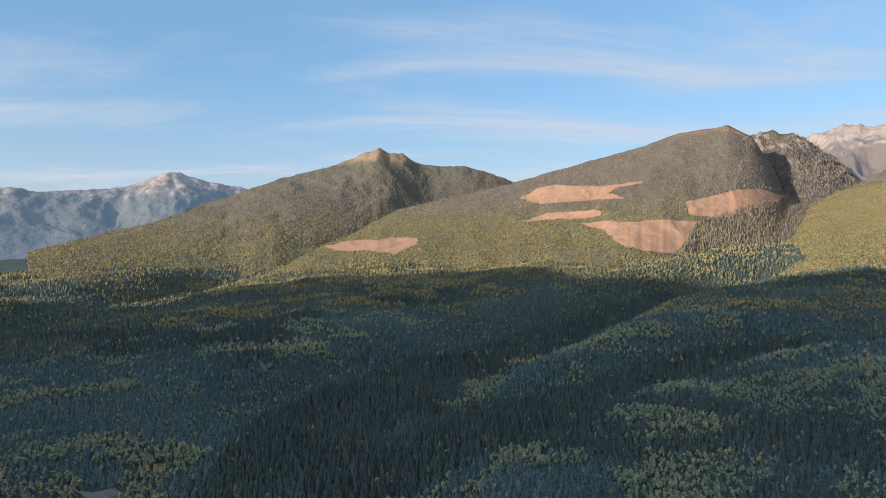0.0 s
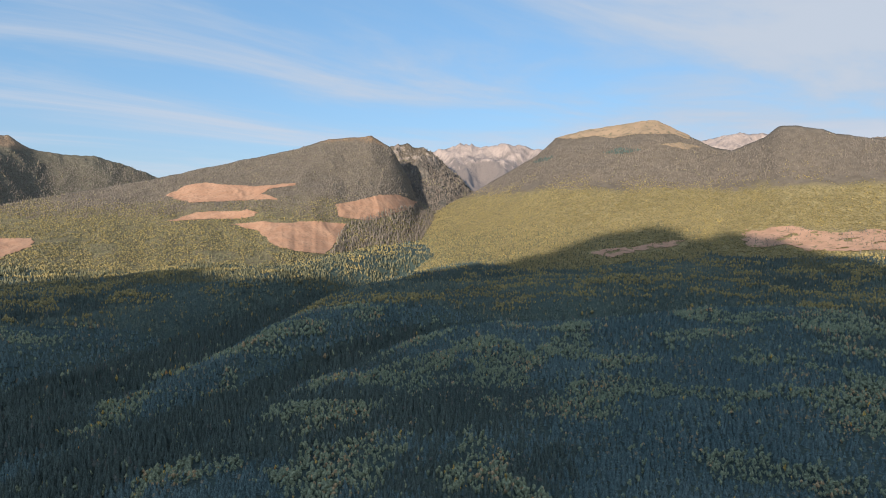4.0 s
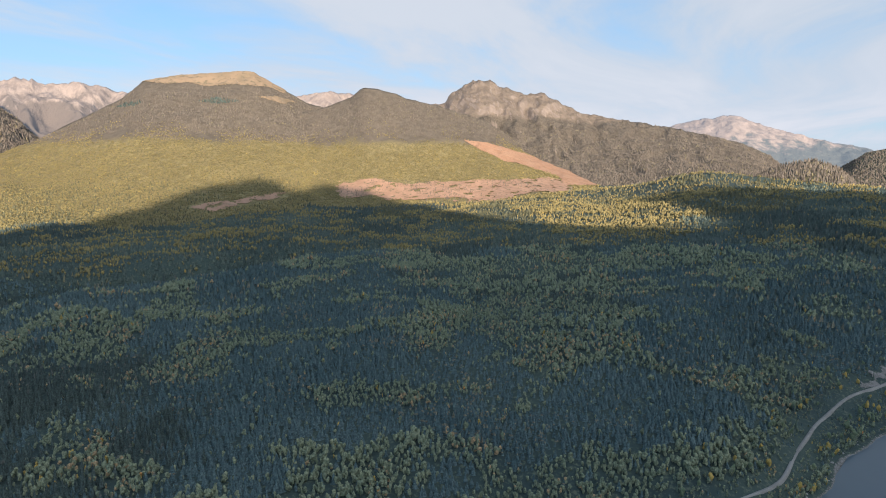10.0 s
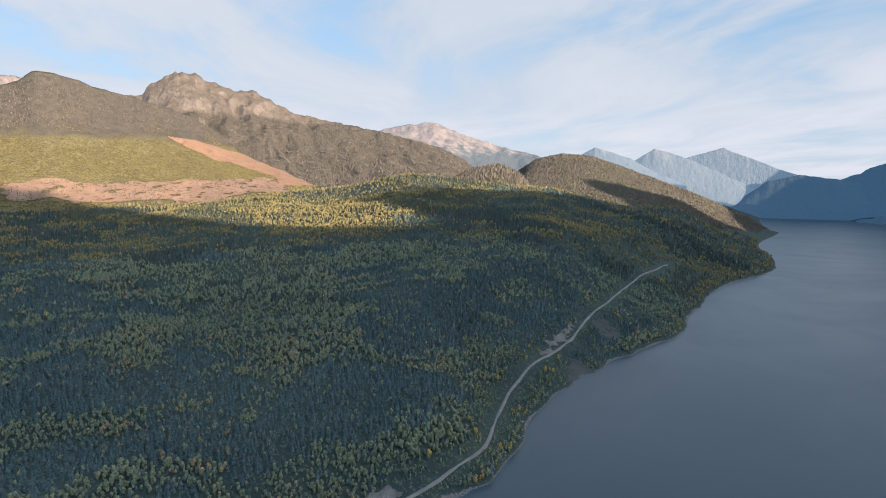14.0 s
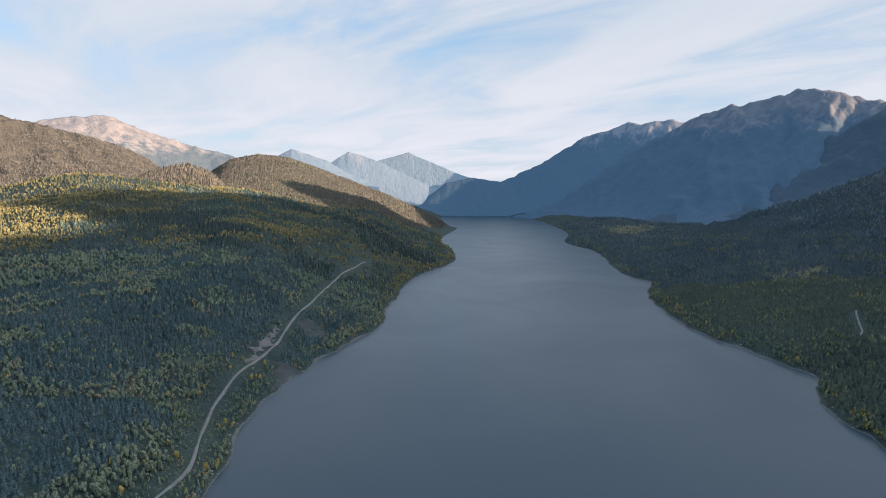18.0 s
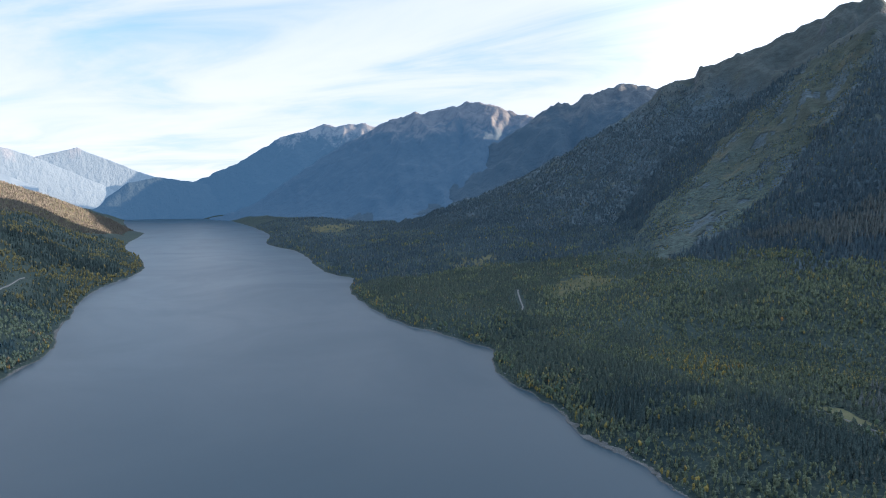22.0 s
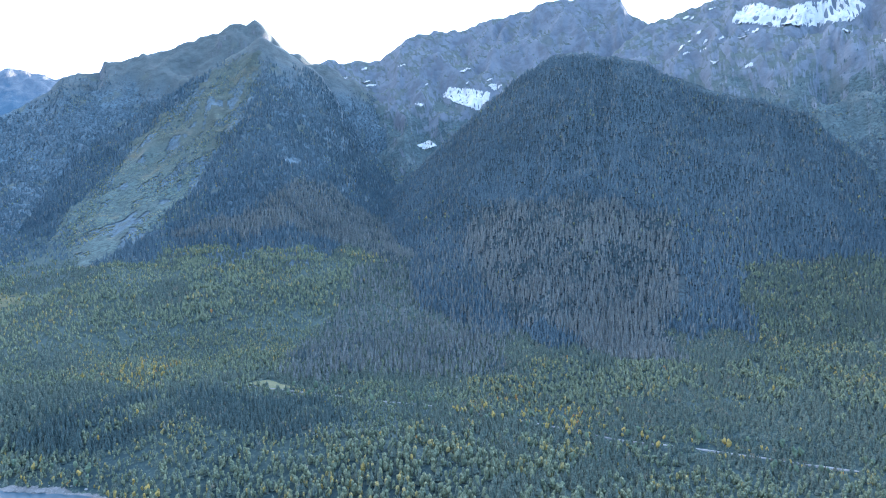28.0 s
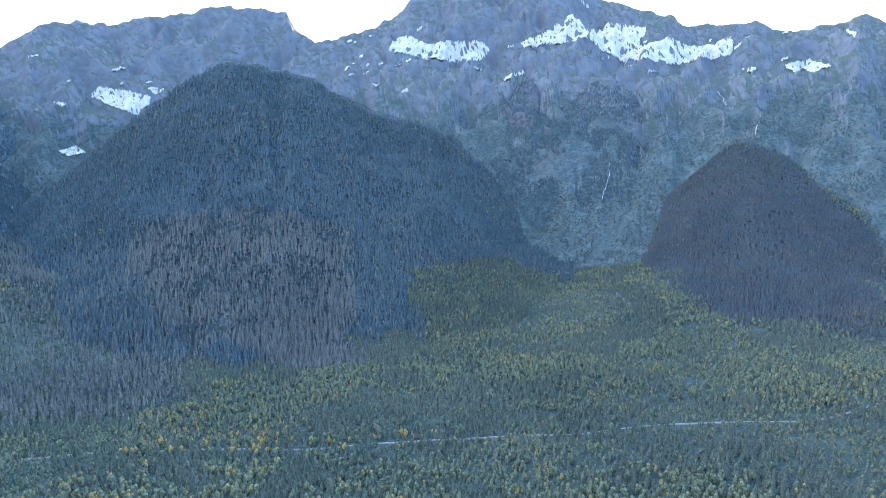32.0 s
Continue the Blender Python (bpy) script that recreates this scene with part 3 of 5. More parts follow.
cut_hill = Mountain([(-20, -37), (-17.5, 8), (-11.6, 189), (-4.4, 307), (6.3, 453), (11.2, 535), (17.5, 631), (20.8, 696), (24.7, 724), (26.5, 657), (28.1, 490), (28.8, 376), (32.1, 262), (35, 98)],
                    (3500,), (2000, 1950, 1900, 2900), 1.15, 0.16, 330, 3, 4).build("mountain", "wooded hill with logged clearings on its side", M_BROWN)
cliff = Mountain([(22, 587), (24, 684), (26.9, 743), (29.1, 751), (30.3, 699), (31.8, 610), (34, 455), (37, 293)],
                 (4200,), (3300,), 0.9, 0.75, 240, 10, 5).build("mountain", "dark ridge with steep grey cliffs", M_CRAG)
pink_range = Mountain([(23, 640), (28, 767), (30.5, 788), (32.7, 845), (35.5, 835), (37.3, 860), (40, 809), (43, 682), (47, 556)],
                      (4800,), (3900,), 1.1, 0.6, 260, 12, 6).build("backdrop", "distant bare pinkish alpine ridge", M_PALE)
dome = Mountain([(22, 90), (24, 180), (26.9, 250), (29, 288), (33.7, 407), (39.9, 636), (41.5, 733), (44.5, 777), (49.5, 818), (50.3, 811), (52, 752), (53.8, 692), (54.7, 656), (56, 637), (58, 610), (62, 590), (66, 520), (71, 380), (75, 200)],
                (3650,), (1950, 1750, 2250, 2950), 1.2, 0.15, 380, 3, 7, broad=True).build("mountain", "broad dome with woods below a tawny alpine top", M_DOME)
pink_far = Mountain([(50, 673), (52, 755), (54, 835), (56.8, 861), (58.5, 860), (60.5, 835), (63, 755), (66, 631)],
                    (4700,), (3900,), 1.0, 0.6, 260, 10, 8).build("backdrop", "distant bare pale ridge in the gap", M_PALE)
dome_low = Mountain([(42, 330), (46, 470), (52, 555), (55.8, 600), (58.6, 667), (59.6, 722), (62, 705), (63.6, 668), (66.6, 628), (71, 544), (75.1, 383), (79.5, 307), (84, 190)],
                    (3450,), (2200, 2150), 1.2, 0.15, 330, 5, 9, broad=True).build("mountain", "dark wooded hill with a small rocky crown", M_DOME)
rock_peak = Mountain([(62, 551), (65.9, 732), (66.4, 728), (67.2, 739), (67.5, 791), (68.2, 813), (68.9, 856), (69.4, 870), (69.7, 892), (70.0, 877), (70.2, 895), (70.7, 876), (71.2, 883), (72.0, 841), (73.0, 832), (74.5, 789), (75.4, 795), (76.0, 797), (76.7, 760), (77.9, 717), (79.7, 654), (82.6, 618), (87, 558), (91.5, 477), (93.9, 407), (95.3, 330), (98, 183)],
                     (4200,), (2900, 2500), 1.25, 0.34, 200, 13, 10).build("mountain", "jagged rocky peak above dark woods", M_ROCK)
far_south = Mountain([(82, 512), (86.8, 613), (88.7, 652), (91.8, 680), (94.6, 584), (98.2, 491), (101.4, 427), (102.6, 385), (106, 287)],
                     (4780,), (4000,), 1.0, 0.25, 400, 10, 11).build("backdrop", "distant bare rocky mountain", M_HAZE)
knoll = Mountain([(93, 220), (95.2, 277), (96.2, 290), (97.7, 302), (99.2, 278), (101.7, 173), (104, 78)],
                 (2700,), (2300,), 0.7, 0.05, 200, 2, 12).build("hill", "small dark wooded knoll", M_BROWN)
lake_hill = Mountain([(96, 135), (99.7, 290), (101.1, 347), (103.5, 374), (106.3, 359), (109.5, 290), (112.6, 224), (115.5, 161), (118.7, 76), (120.5, 16), (122, -64)],
                     (3250,), (2500, 2200, 2950), 0.95, 0.16, 260, 3, 13).build("hill", "rounded wooded hill sloping to the lake", M_GREEN)
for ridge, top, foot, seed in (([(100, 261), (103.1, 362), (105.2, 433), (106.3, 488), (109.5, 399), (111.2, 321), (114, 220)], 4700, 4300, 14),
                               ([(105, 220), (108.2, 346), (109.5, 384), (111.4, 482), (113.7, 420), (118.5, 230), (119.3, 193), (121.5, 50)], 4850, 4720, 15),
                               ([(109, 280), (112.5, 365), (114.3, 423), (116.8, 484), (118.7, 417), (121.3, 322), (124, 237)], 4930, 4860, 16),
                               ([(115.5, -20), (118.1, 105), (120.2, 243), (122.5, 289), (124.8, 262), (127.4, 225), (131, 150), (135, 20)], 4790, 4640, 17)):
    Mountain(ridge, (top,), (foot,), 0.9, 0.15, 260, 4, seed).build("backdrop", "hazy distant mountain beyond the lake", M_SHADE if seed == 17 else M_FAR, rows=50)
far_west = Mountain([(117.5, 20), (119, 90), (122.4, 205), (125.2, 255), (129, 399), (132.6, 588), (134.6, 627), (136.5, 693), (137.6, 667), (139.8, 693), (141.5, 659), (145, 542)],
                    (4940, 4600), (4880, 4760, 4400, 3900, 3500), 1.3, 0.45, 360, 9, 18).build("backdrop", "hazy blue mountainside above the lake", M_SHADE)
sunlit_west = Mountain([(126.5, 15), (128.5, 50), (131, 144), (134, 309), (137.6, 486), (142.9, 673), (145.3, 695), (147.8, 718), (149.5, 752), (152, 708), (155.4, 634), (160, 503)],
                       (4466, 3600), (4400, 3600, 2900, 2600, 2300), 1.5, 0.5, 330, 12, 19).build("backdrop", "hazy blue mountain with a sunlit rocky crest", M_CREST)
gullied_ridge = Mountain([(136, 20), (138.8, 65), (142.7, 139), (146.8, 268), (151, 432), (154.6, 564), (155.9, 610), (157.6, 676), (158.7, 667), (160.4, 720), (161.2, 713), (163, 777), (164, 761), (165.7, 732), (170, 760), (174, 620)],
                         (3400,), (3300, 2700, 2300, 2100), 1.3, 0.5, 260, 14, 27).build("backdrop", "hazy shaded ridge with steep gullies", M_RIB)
back_ridge = Mountain([(139.5, 20), (142.7, 59), (146.8, 127), (153, 236), (157.2, 342), (160.3, 426), (163.3, 509), (165.2, 571), (166.4, 635), (167.2, 641), (168.9, 655), (169.3, 693), (170.5, 702), (174.1, 759), (176.2, 798), (178, 830), (179.3, 874), (179.8, 876), (180.3, 862), (181.2, 876), (181.7, 868), (182.4, 829), (183.7, 778), (185.2, 741), (187.1, 715), (190, 640), (194, 500)],
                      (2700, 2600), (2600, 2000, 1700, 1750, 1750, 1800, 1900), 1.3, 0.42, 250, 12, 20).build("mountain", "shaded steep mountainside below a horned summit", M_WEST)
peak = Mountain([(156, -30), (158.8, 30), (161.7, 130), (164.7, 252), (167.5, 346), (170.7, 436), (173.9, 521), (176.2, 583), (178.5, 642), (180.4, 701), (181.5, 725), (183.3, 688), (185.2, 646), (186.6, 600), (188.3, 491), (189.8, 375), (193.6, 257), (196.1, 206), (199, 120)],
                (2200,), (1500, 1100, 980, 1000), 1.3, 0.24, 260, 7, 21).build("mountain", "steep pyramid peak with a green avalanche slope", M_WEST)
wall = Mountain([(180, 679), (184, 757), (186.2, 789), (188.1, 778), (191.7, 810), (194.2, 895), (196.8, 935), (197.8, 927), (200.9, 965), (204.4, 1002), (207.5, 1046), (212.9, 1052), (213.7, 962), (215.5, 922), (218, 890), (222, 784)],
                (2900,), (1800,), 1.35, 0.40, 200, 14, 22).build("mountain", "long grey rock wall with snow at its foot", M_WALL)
# unseen crest at 225 to 240: heights made up to shape its shadow eastward
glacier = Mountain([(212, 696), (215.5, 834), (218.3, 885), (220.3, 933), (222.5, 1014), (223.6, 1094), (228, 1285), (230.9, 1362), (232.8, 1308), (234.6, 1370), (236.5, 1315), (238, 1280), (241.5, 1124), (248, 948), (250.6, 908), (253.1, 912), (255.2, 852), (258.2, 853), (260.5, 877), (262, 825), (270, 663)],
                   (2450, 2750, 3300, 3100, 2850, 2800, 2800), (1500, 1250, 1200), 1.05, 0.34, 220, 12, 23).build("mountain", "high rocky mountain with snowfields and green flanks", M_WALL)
cliff_spur = Mountain([(219, 150), (224, 290), (228.6, 412), (231.2, 530), (234.7, 615), (238, 600), (241.6, 600), (243.6, 540), (245.5, 455), (251, 200)],
                      (2150, 2100), (1400, 1300), 0.95, 0.35, 240, 12, 24).build("mountain", "rocky spur of broken cliffs below the snow", M_CLIFF)
spur = Mountain([(186, 51), (188.8, 116), (193, 225), (197.2, 333), (200.7, 429), (204.5, 520), (207.4, 569), (209.3, 578), (211.8, 558), (215, 541), (216.8, 501), (220.1, 458), (223, 426), (227.6, 379), (230.8, 290), (233, 237), (235.3, 158), (239.3, 113), (243.8, -32)],
                (1750, 1650), (680, 680, 720, 850), 1.5, 0.28, 230, 9, 25).build("mountain", "triangular spur covered in dark spruce", M_SPUR)
right_spur = Mountain([(239, -4), (242.8, 97), (244.2, 125), (247.4, 240), (251.7, 341), (254.7, 313), (257.9, 247), (262.3, 158), (268, 68)],
                      (1500, 1450), (900, 800, 800), 1.6, 0.22, 200, 6, 26).build("mountain", "low wooded spur of grey-brown trees", M_SPUR)

SLOPES = [gullied_ridge, far_range, shoulder, cut_hill, dome, dome_low, rock_peak, knoll, lake_hill, far_west, sunlit_west, back_ridge, peak, wall, glacier, cliff_spur, spur, right_spur]


def slope_over(x, y):
    """How far the mountainsides stand above the valley floor at x, y."""
    r, b = np.hypot(x, y), np.degrees(np.arctan2(x, y))
    b = np.where(b < -60, b + 360, b)
    best = np.full(x.shape, -1e3)
    for m in SLOPES:
        on = (b > m.b0) & (b < m.b1)
        k = (b[on] - m.b0) / (m.b1 - m.b0)
        rt = np.interp(k, np.linspace(0, 1, len(m.top)), m.top)
        rf = np.interp(k, np.linspace(0, 1, len(m.foot)), m.foot)
        v = (r[on] - rf) / (rt - rf)
        z = np.where((v > 0) & (v < 1.3), m.at(b[on], np.clip(v, 0, 1.3))[:, 2], -1e3)
        best[on] = np.maximum(best[on], z)
    return best - land(x, y)


# ---- logged clearings and snowfields ----
LOGGED = {"long": [(7.1, 350), (8.5, 401), (10.4, 418), (14.2, 394), (17.9, 412), (18.1, 397), (15.5, 377), (14.9, 359), (16.6, 327), (13.2, 320), (9.1, 312), (7.9, 327)],
          "strip": [(6.8, 233), (9.7, 268), (13.7, 282), (14.8, 269), (14.4, 250), (10.2, 236)],
          "broad": [(12.2, 220), (15.2, 236), (22.6, 227), (22.0, 182), (21.1, 137), (20.4, 114), (17.6, 135), (15.6, 157), (14.7, 194)],
          "upper": [(21.4, 308), (24.2, 341), (25.2, 366), (27.1, 372), (29.0, 350), (28.4, 304), (26.5, 257), (24.0, 239), (21.7, 252)],
          "lower": [(-11.2, 129), (-8.3, 154), (-2.1, 169), (-2.4, 141), (-4.4, 111), (-7.0, 121), (-9.6, 116)]}
for outline in LOGGED.values():
    cut_hill.patch("clearing", "logged clearing of reddish-brown slash", outline, CUT, 2.5, 0.22)
RED_CUT = [(68.7, 419), (71.0, 408), (73.6, 372), (77.0, 316), (81.1, 246), (80.9, 201), (78.1, 206), (77.3, 242), (75.1, 281), (72.3, 313), (70.0, 374)]
SLASH = [(57.6, 213), (60.7, 226), (65.4, 215), (71.1, 221), (76.1, 229), (78.5, 218), (78.5, 185), (74.2, 166), (71.1, 150), (67.5, 140), (62.8, 152), (57.1, 160)]
SLASH_LOW = [(44.0, 139), (48.4, 151), (53.0, 175), (52.4, 149), (46.4, 121)]
dome_low.patch("clearing", "long reddish logged strip", RED_CUT, CUT, 2.5, 0.22)
dome_low.patch("clearing", "pale logged bank dotted with left trees", SLASH, PALE_CUT, 3.0, 0.5, holes=0.34)
dome.patch("clearing", "pale logged bank in shade", SLASH_LOW, PALE_CUT, 3.0, 0.3, holes=0.25)

dome.patch("alpine_meadow", "tawny bare top of the dome", [(40.2, 690), (41.5, 722), (43, 708), (45, 716), (46.5, 700), (48.5, 712), (50, 704), (51.5, 716), (53, 690), (53, 900), (40, 900)], M_ALP, 2.0, 0.3, 0.08)
dome.patch("alpine_meadow", "small tawny glade", [(50.5, 640), (52.5, 620), (54, 640), (52, 668)], M_ALP, 2.0, 0.3, 0.08)
SNOWFIELDS = (
    [(221.7, 766), (222.7, 871), (224.0, 852), (225.3, 809), (230.2, 838), (231.2, 794), (230.1, 729), (227.6, 722), (225.5, 726), (223.5, 759)],
    [(233.7, 819), (235.7, 865), (238.7, 951), (239.9, 838), (241.3, 962), (244.6, 903), (244.0, 798), (247.2, 811), (251.5, 791), (251.3, 716), (248.5, 686), (246.3, 683), (243.0, 711), (241.1, 752), (239.7, 803), (235.7, 793), (234.2, 781)],
    [(254.9, 652), (256.8, 693), (258.5, 610), (256.4, 597)],
    [(251.8, 662), (253.4, 650), (252.8, 614)],
    [(232.2, 630), (234.5, 666), (234.1, 636), (232.4, 600)],
    [(238.2, 1086), (239.1, 1102), (240.1, 1069), (239.6, 1056)],
    [(258.6, 828), (259.9, 765), (259.8, 725)],
    [(220.1, 613), (221.1, 609), (220.6, 592)],
    [(229.1, 662), (230.8, 707), (230.1, 665)])
for outline in SNOWFIELDS:
    glacier.patch("snowfield", "old grey-white snowfield", outline, SNOW, 2.5, 0.16, 0.05)
for outline in (
        [(197.2, 585), (198.0, 625), (199.8, 610), (201.9, 586), (201.6, 548), (200.6, 500), (199.0, 533)], [(201.6, 620), (203.0, 625), (202.1, 586)],
        [(194.8, 549), (196.0, 543), (195.4, 522)], [(186.5, 701), (187.9, 717), (188.2, 663), (187.3, 669)], [(194.9, 371), (196.2, 392), (196.9, 363), (195.6, 352)]):
    wall.patch("snowfield", "old snow at the foot of the wall", outline, SNOW, 2.5, 0.16, 0.05)
scatter = random.Random(12)
for m, b0, b1, low, high, n in ((glacier, 218, 232, 560, 900, 22), (glacier, 232, 258, 640, 900, 26), (wall, 186, 206, 560, 760, 12)):
    for _ in range(n):
        b, z, w, h = scatter.uniform(b0, b1), scatter.uniform(low, high), scatter.uniform(0.2, 0.7), scatter.uniform(7, 18)
        m.patch("snow_patch", "", [(b - w, z - h), (b, z - h * 0.4), (b + w, z + h * 0.6), (b + w * 0.3, z + h), (b - w * 0.6, z + h * 0.3)], SNOW, 4.0, 0.15, 0.06)
AVALANCHE = [(180.4, 664), (181.8, 619), (179.7, 426), (177.6, 360), (176.8, 269), (173.4, 158), (170.3, 118), (163.5, 66), (161.6, 83), (164.9, 145), (168.5, 240), (171.2, 359), (175.2, 507), (178.5, 628)]
MEADOW = slope_mat("avalanche_meadow", (0.068, 0.090, 0.080), (0.088, 0.104, 0.084), (0.080, 0.094, 0.080), 300, 160, -0.7, (0.132, 0.120, 0.082))
peak.patch("avalanche_slope", "open green avalanche slope with tawny patches", AVALANCHE, MEADOW, 2.0, 2.2, 0.12, holes=0.2)

# ---- roads, streams, shores ----
SHORE_ROAD = [(330, 90), (406, 4), (442, -30), (480, -57), (547, -78), (606, -98), (676, -133), (732, -174), (779, -205), (830, -234), (876, -263), (942, -307), (1007, -345), (1160, -438), (1330, -560)]
VALLEY_ROAD = [(60, -690), (19, -651), (-30, -625), (-101, -573), (-171, -526), (-234, -479), (-288, -429), (-354, -376), (-388, -345), (-426, -308), (-456, -269), (-494, -235), (-537, -190), (-576, -135), (-605, -113), (-660, -86), (-760, -60)]
SHORT_TRACK = [(475, -985), (465, -965), (440, -923), (420, -890), (412, -860)]


def ribbon(name, label, points, width, mat, lift=1.0, skirt=3.0, category="road", kind="structure", step=6.0):
    c = curve_through(points, step)
    d = np.gradient(c, axis=0)
    d /= np.linalg.norm(d, axis=1)[:, None]
    side = np.stack([d[:, 1], -d[:, 0]], 1)
    z = land(c[:, 0], c[:, 1])
    z = np.convolve(np.pad(z, 4, mode="edge"), np.ones(9) / 9, mode="valid") + lift
    rows = []
    for off, drop in ((-width / 2 - 0.7, skirt), (-width / 2, 0.15), (0, 0), (width / 2, 0.15), (width / 2 + 0.7, skirt)):
        wobble = fbm(c[:, 0] + off * 40, c[:, 1], 30, 2, 5) * 0.5
        q = c + side * (off + wobble)[:, None]
        rows.append(np.stack([q[:, 0], q[:, 1], z - drop], -1))
    v = np.stack(rows, 0)
    return tagged(new(name, mesh_of(name, v.reshape(-1, 3), grid_faces(*v.shape[:2]), mat, False)), label, category, kind=kind)


ribbon("road", "pale gravel road cut into the slope above the lake", SHORE_ROAD, 2.4, GRAVEL)
ribbon("road", "narrow gravel road through the western woods", VALLEY_ROAD, 1.9, GRAVEL, 0.6)
ribbon("road", "short stretch of pale forest track", SHORT_TRACK, 2.2, GRAVEL)


def land_patch(name, label, outline, mat, lift=0.8, cell=2.0, fray=5.0, category="slope", kind="structure"):
    """A sheet on the ground inside an outline of places."""
    ox, oy = np.array(outline, float).T
    xs, ys = np.arange(ox.min() - fray, ox.max() + fray, cell), np.arange(oy.min() - fray, oy.max() + fray, cell)
    x, y = np.meshgrid(xs, ys, indexing="ij")
    hit = inside([tuple(q) for q in outline], x + fbm(x, y, 18, 3, 71) * fray * 2, y + fbm(x, y, 18, 3, 72) * fray * 2)
    keep = (hit[:-1, :-1] & hit[1:, 1:] & hit[:-1, 1:] & hit[1:, :-1]).ravel()
    faces = grid_faces(*x.shape)[:, ::-1][keep]
    used, inv = np.unique(faces, return_inverse=True)
    v = np.stack([x, y, land(x, y) + lift + fbm(x, y, 7, 3, 73) * 0.8], -1).reshape(-1, 3)[used]
    return tagged(new(name, mesh_of(name, v, inv.reshape(-1, 4), mat, False)), label, category, kind=kind)


SCREES = ([(712, -184), (724, -197), (696, -214), (660, -192), (651, -170), (680, -172)], [(847, -250), (862, -273), (834, -290), (800, -272), (808, -252)],
          [(980, -345), (1000, -352), (985, -378), (960, -365)])
for outline in SCREES:
    land_patch("scree", "dark grey scree below the road", outline, SCREE, 0.4, 1.5, 9.0)
BANKS = ([(398, 30), (408, 28), (416, 19), (417, 10), (409, 9), (401, 18)], [(711, -146), (745, -166), (781, -186), (830, -218), (840, -228), (781, -199), (711, -160)])
for outline in BANKS:
    land_patch("rock_cut", "pale rubble bank cut above the road", outline, STONE, 0.4, 1.2, 9.0)
land_patch("gravel_bar", "pale gravel pit among the trees", [(-296, 478), (-268, 496), (-255, 488), (-272, 470)], STONE, 0.8, 1.2, 3.0)
BEACH = [(217, -562), (202, -544), (190, -525), (161, -511), (118, -489), (86, -453), (58, -445), (27, -438), (31, -436), (82, -445), (111, -473), (157, -500), (195, -521)]
land_patch("beach", "pale gravel beach with stones at the waterline", BEACH, STONE, 0.5, 1.0, 4.0, "beach")
land_patch("gravel_bar", "small patch of grey rubble", [(-20, 464), (-4, 476), (4, 468), (-8, 456)], SCREE, 0.8, 1.2, 3.0)
TAWNY = two_tone("tawny_meadow", (0.135, 0.122, 0.062), (0.105, 0.108, 0.060), 0.03, (0.07, 0.08, 0.05), 0.12)
MEADOWS = ([(758, -1174), (771, -1229), (685, -1286), (638, -1240), (671, -1157)], [(437, -1010), (391, -1124), (311, -1087), (348, -1031), (386, -914)], [(2209, -2134), (1991, -2187), (1783, -2118), (1681, -1844), (1837, -1840)])
for outline in MEADOWS:
    land_patch("meadow", "tawny open meadow among the western woods", outline, TAWNY, 0.9, 4.0, 26.0)
land_patch("clearing", "grassy clearing beside the road", [(10, -650), (-12, -660), (-40, -632), (-22, -622)], GRASS, 0.6, 1.5, 3.0)


def stream(m, name, label, points, width, lift=3.0):
    """A white stream down a mountainside through places of (bearing, height), as a part of the mountain."""
    c = curve_through([(b, z / 40.0) for b, z in points], 0.08)
    b = c[:, 0] + fbm(c[:, 1] * 40, c[:, 0] * 0, 25, 3, 81) * 0.25
    v = m.row_of(b, c[:, 1] * 40)
    wide = width * (0.6 + 0.8 * np.abs(fbm(c[:, 1] * 40, c[:, 1] * 0 + 7, 15, 2, 82) + 0.3))
    rows = []
    for s in (-0.5, 0.5):
        p = m.at(b, v)
        deg = np.degrees(wide * s / np.hypot(p[:, 0], p[:, 1]))
        q = m.at(b + deg, v)
        q[:, 2] = np.maximum(q[:, 2], p[:, 2]) + lift
        rows.append(q)
    v = np.stack(rows, 0)
    ob = new(name, mesh_of(name, v.reshape(-1, 3), grid_faces(*v.shape[:2]), FOAM, False))
    ob.parent = m.ob
    return tagged(ob, label)


stream(cliff_spur, "stream", "white stream falling over the cliffs", [(241.7, 302), (241.6, 264), (241.1, 217), (240.9, 178)], 1.6)
stream(cliff_spur, "stream", "white stream falling over the cliffs", [(245.3, 451), (245.5, 430), (245.3, 395)], 2.5)
stream(glacier, "stream", "thin white meltwater stream", [(250.4, 538), (251.0, 483)], 3.5)
stream(glacier, "stream", "thin white meltwater stream", [(253.4, 397), (253.3, 371)], 3)
stream(wall, "stream", "small waterfall in the gully", [(196.6, 305), (196.5, 283), (196.7, 263)], 5)
ribbon("stream", "white braided stream in a stony bed", [(-1052, -587), (-943, -499), (-865, -429), (-792, -364)], 4.0, STONE, 1.2, 1.5, "stream")

# ---- trees ----
rng = np.random.default_rng(7)


def spruce_shape(tiers, sides, seed):
    g = np.random.default_rng(seed)
    verts, faces = [], []
    for k in range(tiers):
        base, tip = 0.06 + 0.80 * k / tiers, min(1.0, 0.06 + 0.80 * k / tiers + 1.25 / tiers)
        if k == tiers - 1:
            tip = 1.0
        wide = 1.0 - 0.80 * k / tiers
        n = len(verts)
        for s in range(sides):
            a = 2 * math.pi * (s + 0.5 * (k % 2)) / sides + g.uniform(-0.2, 0.2)
            q = wide * g.uniform(0.7, 1.15)
            verts.append((math.cos(a) * q, math.sin(a) * q, base + g.uniform(-0.03, 0.03)))
        verts.append((g.uniform(-0.05, 0.05), g.uniform(-0.05, 0.05), tip))
        faces += [(n + s, n + (s + 1) % sides, n + sides) for s in range(sides)]
    return np.array(verts), np.array(faces)


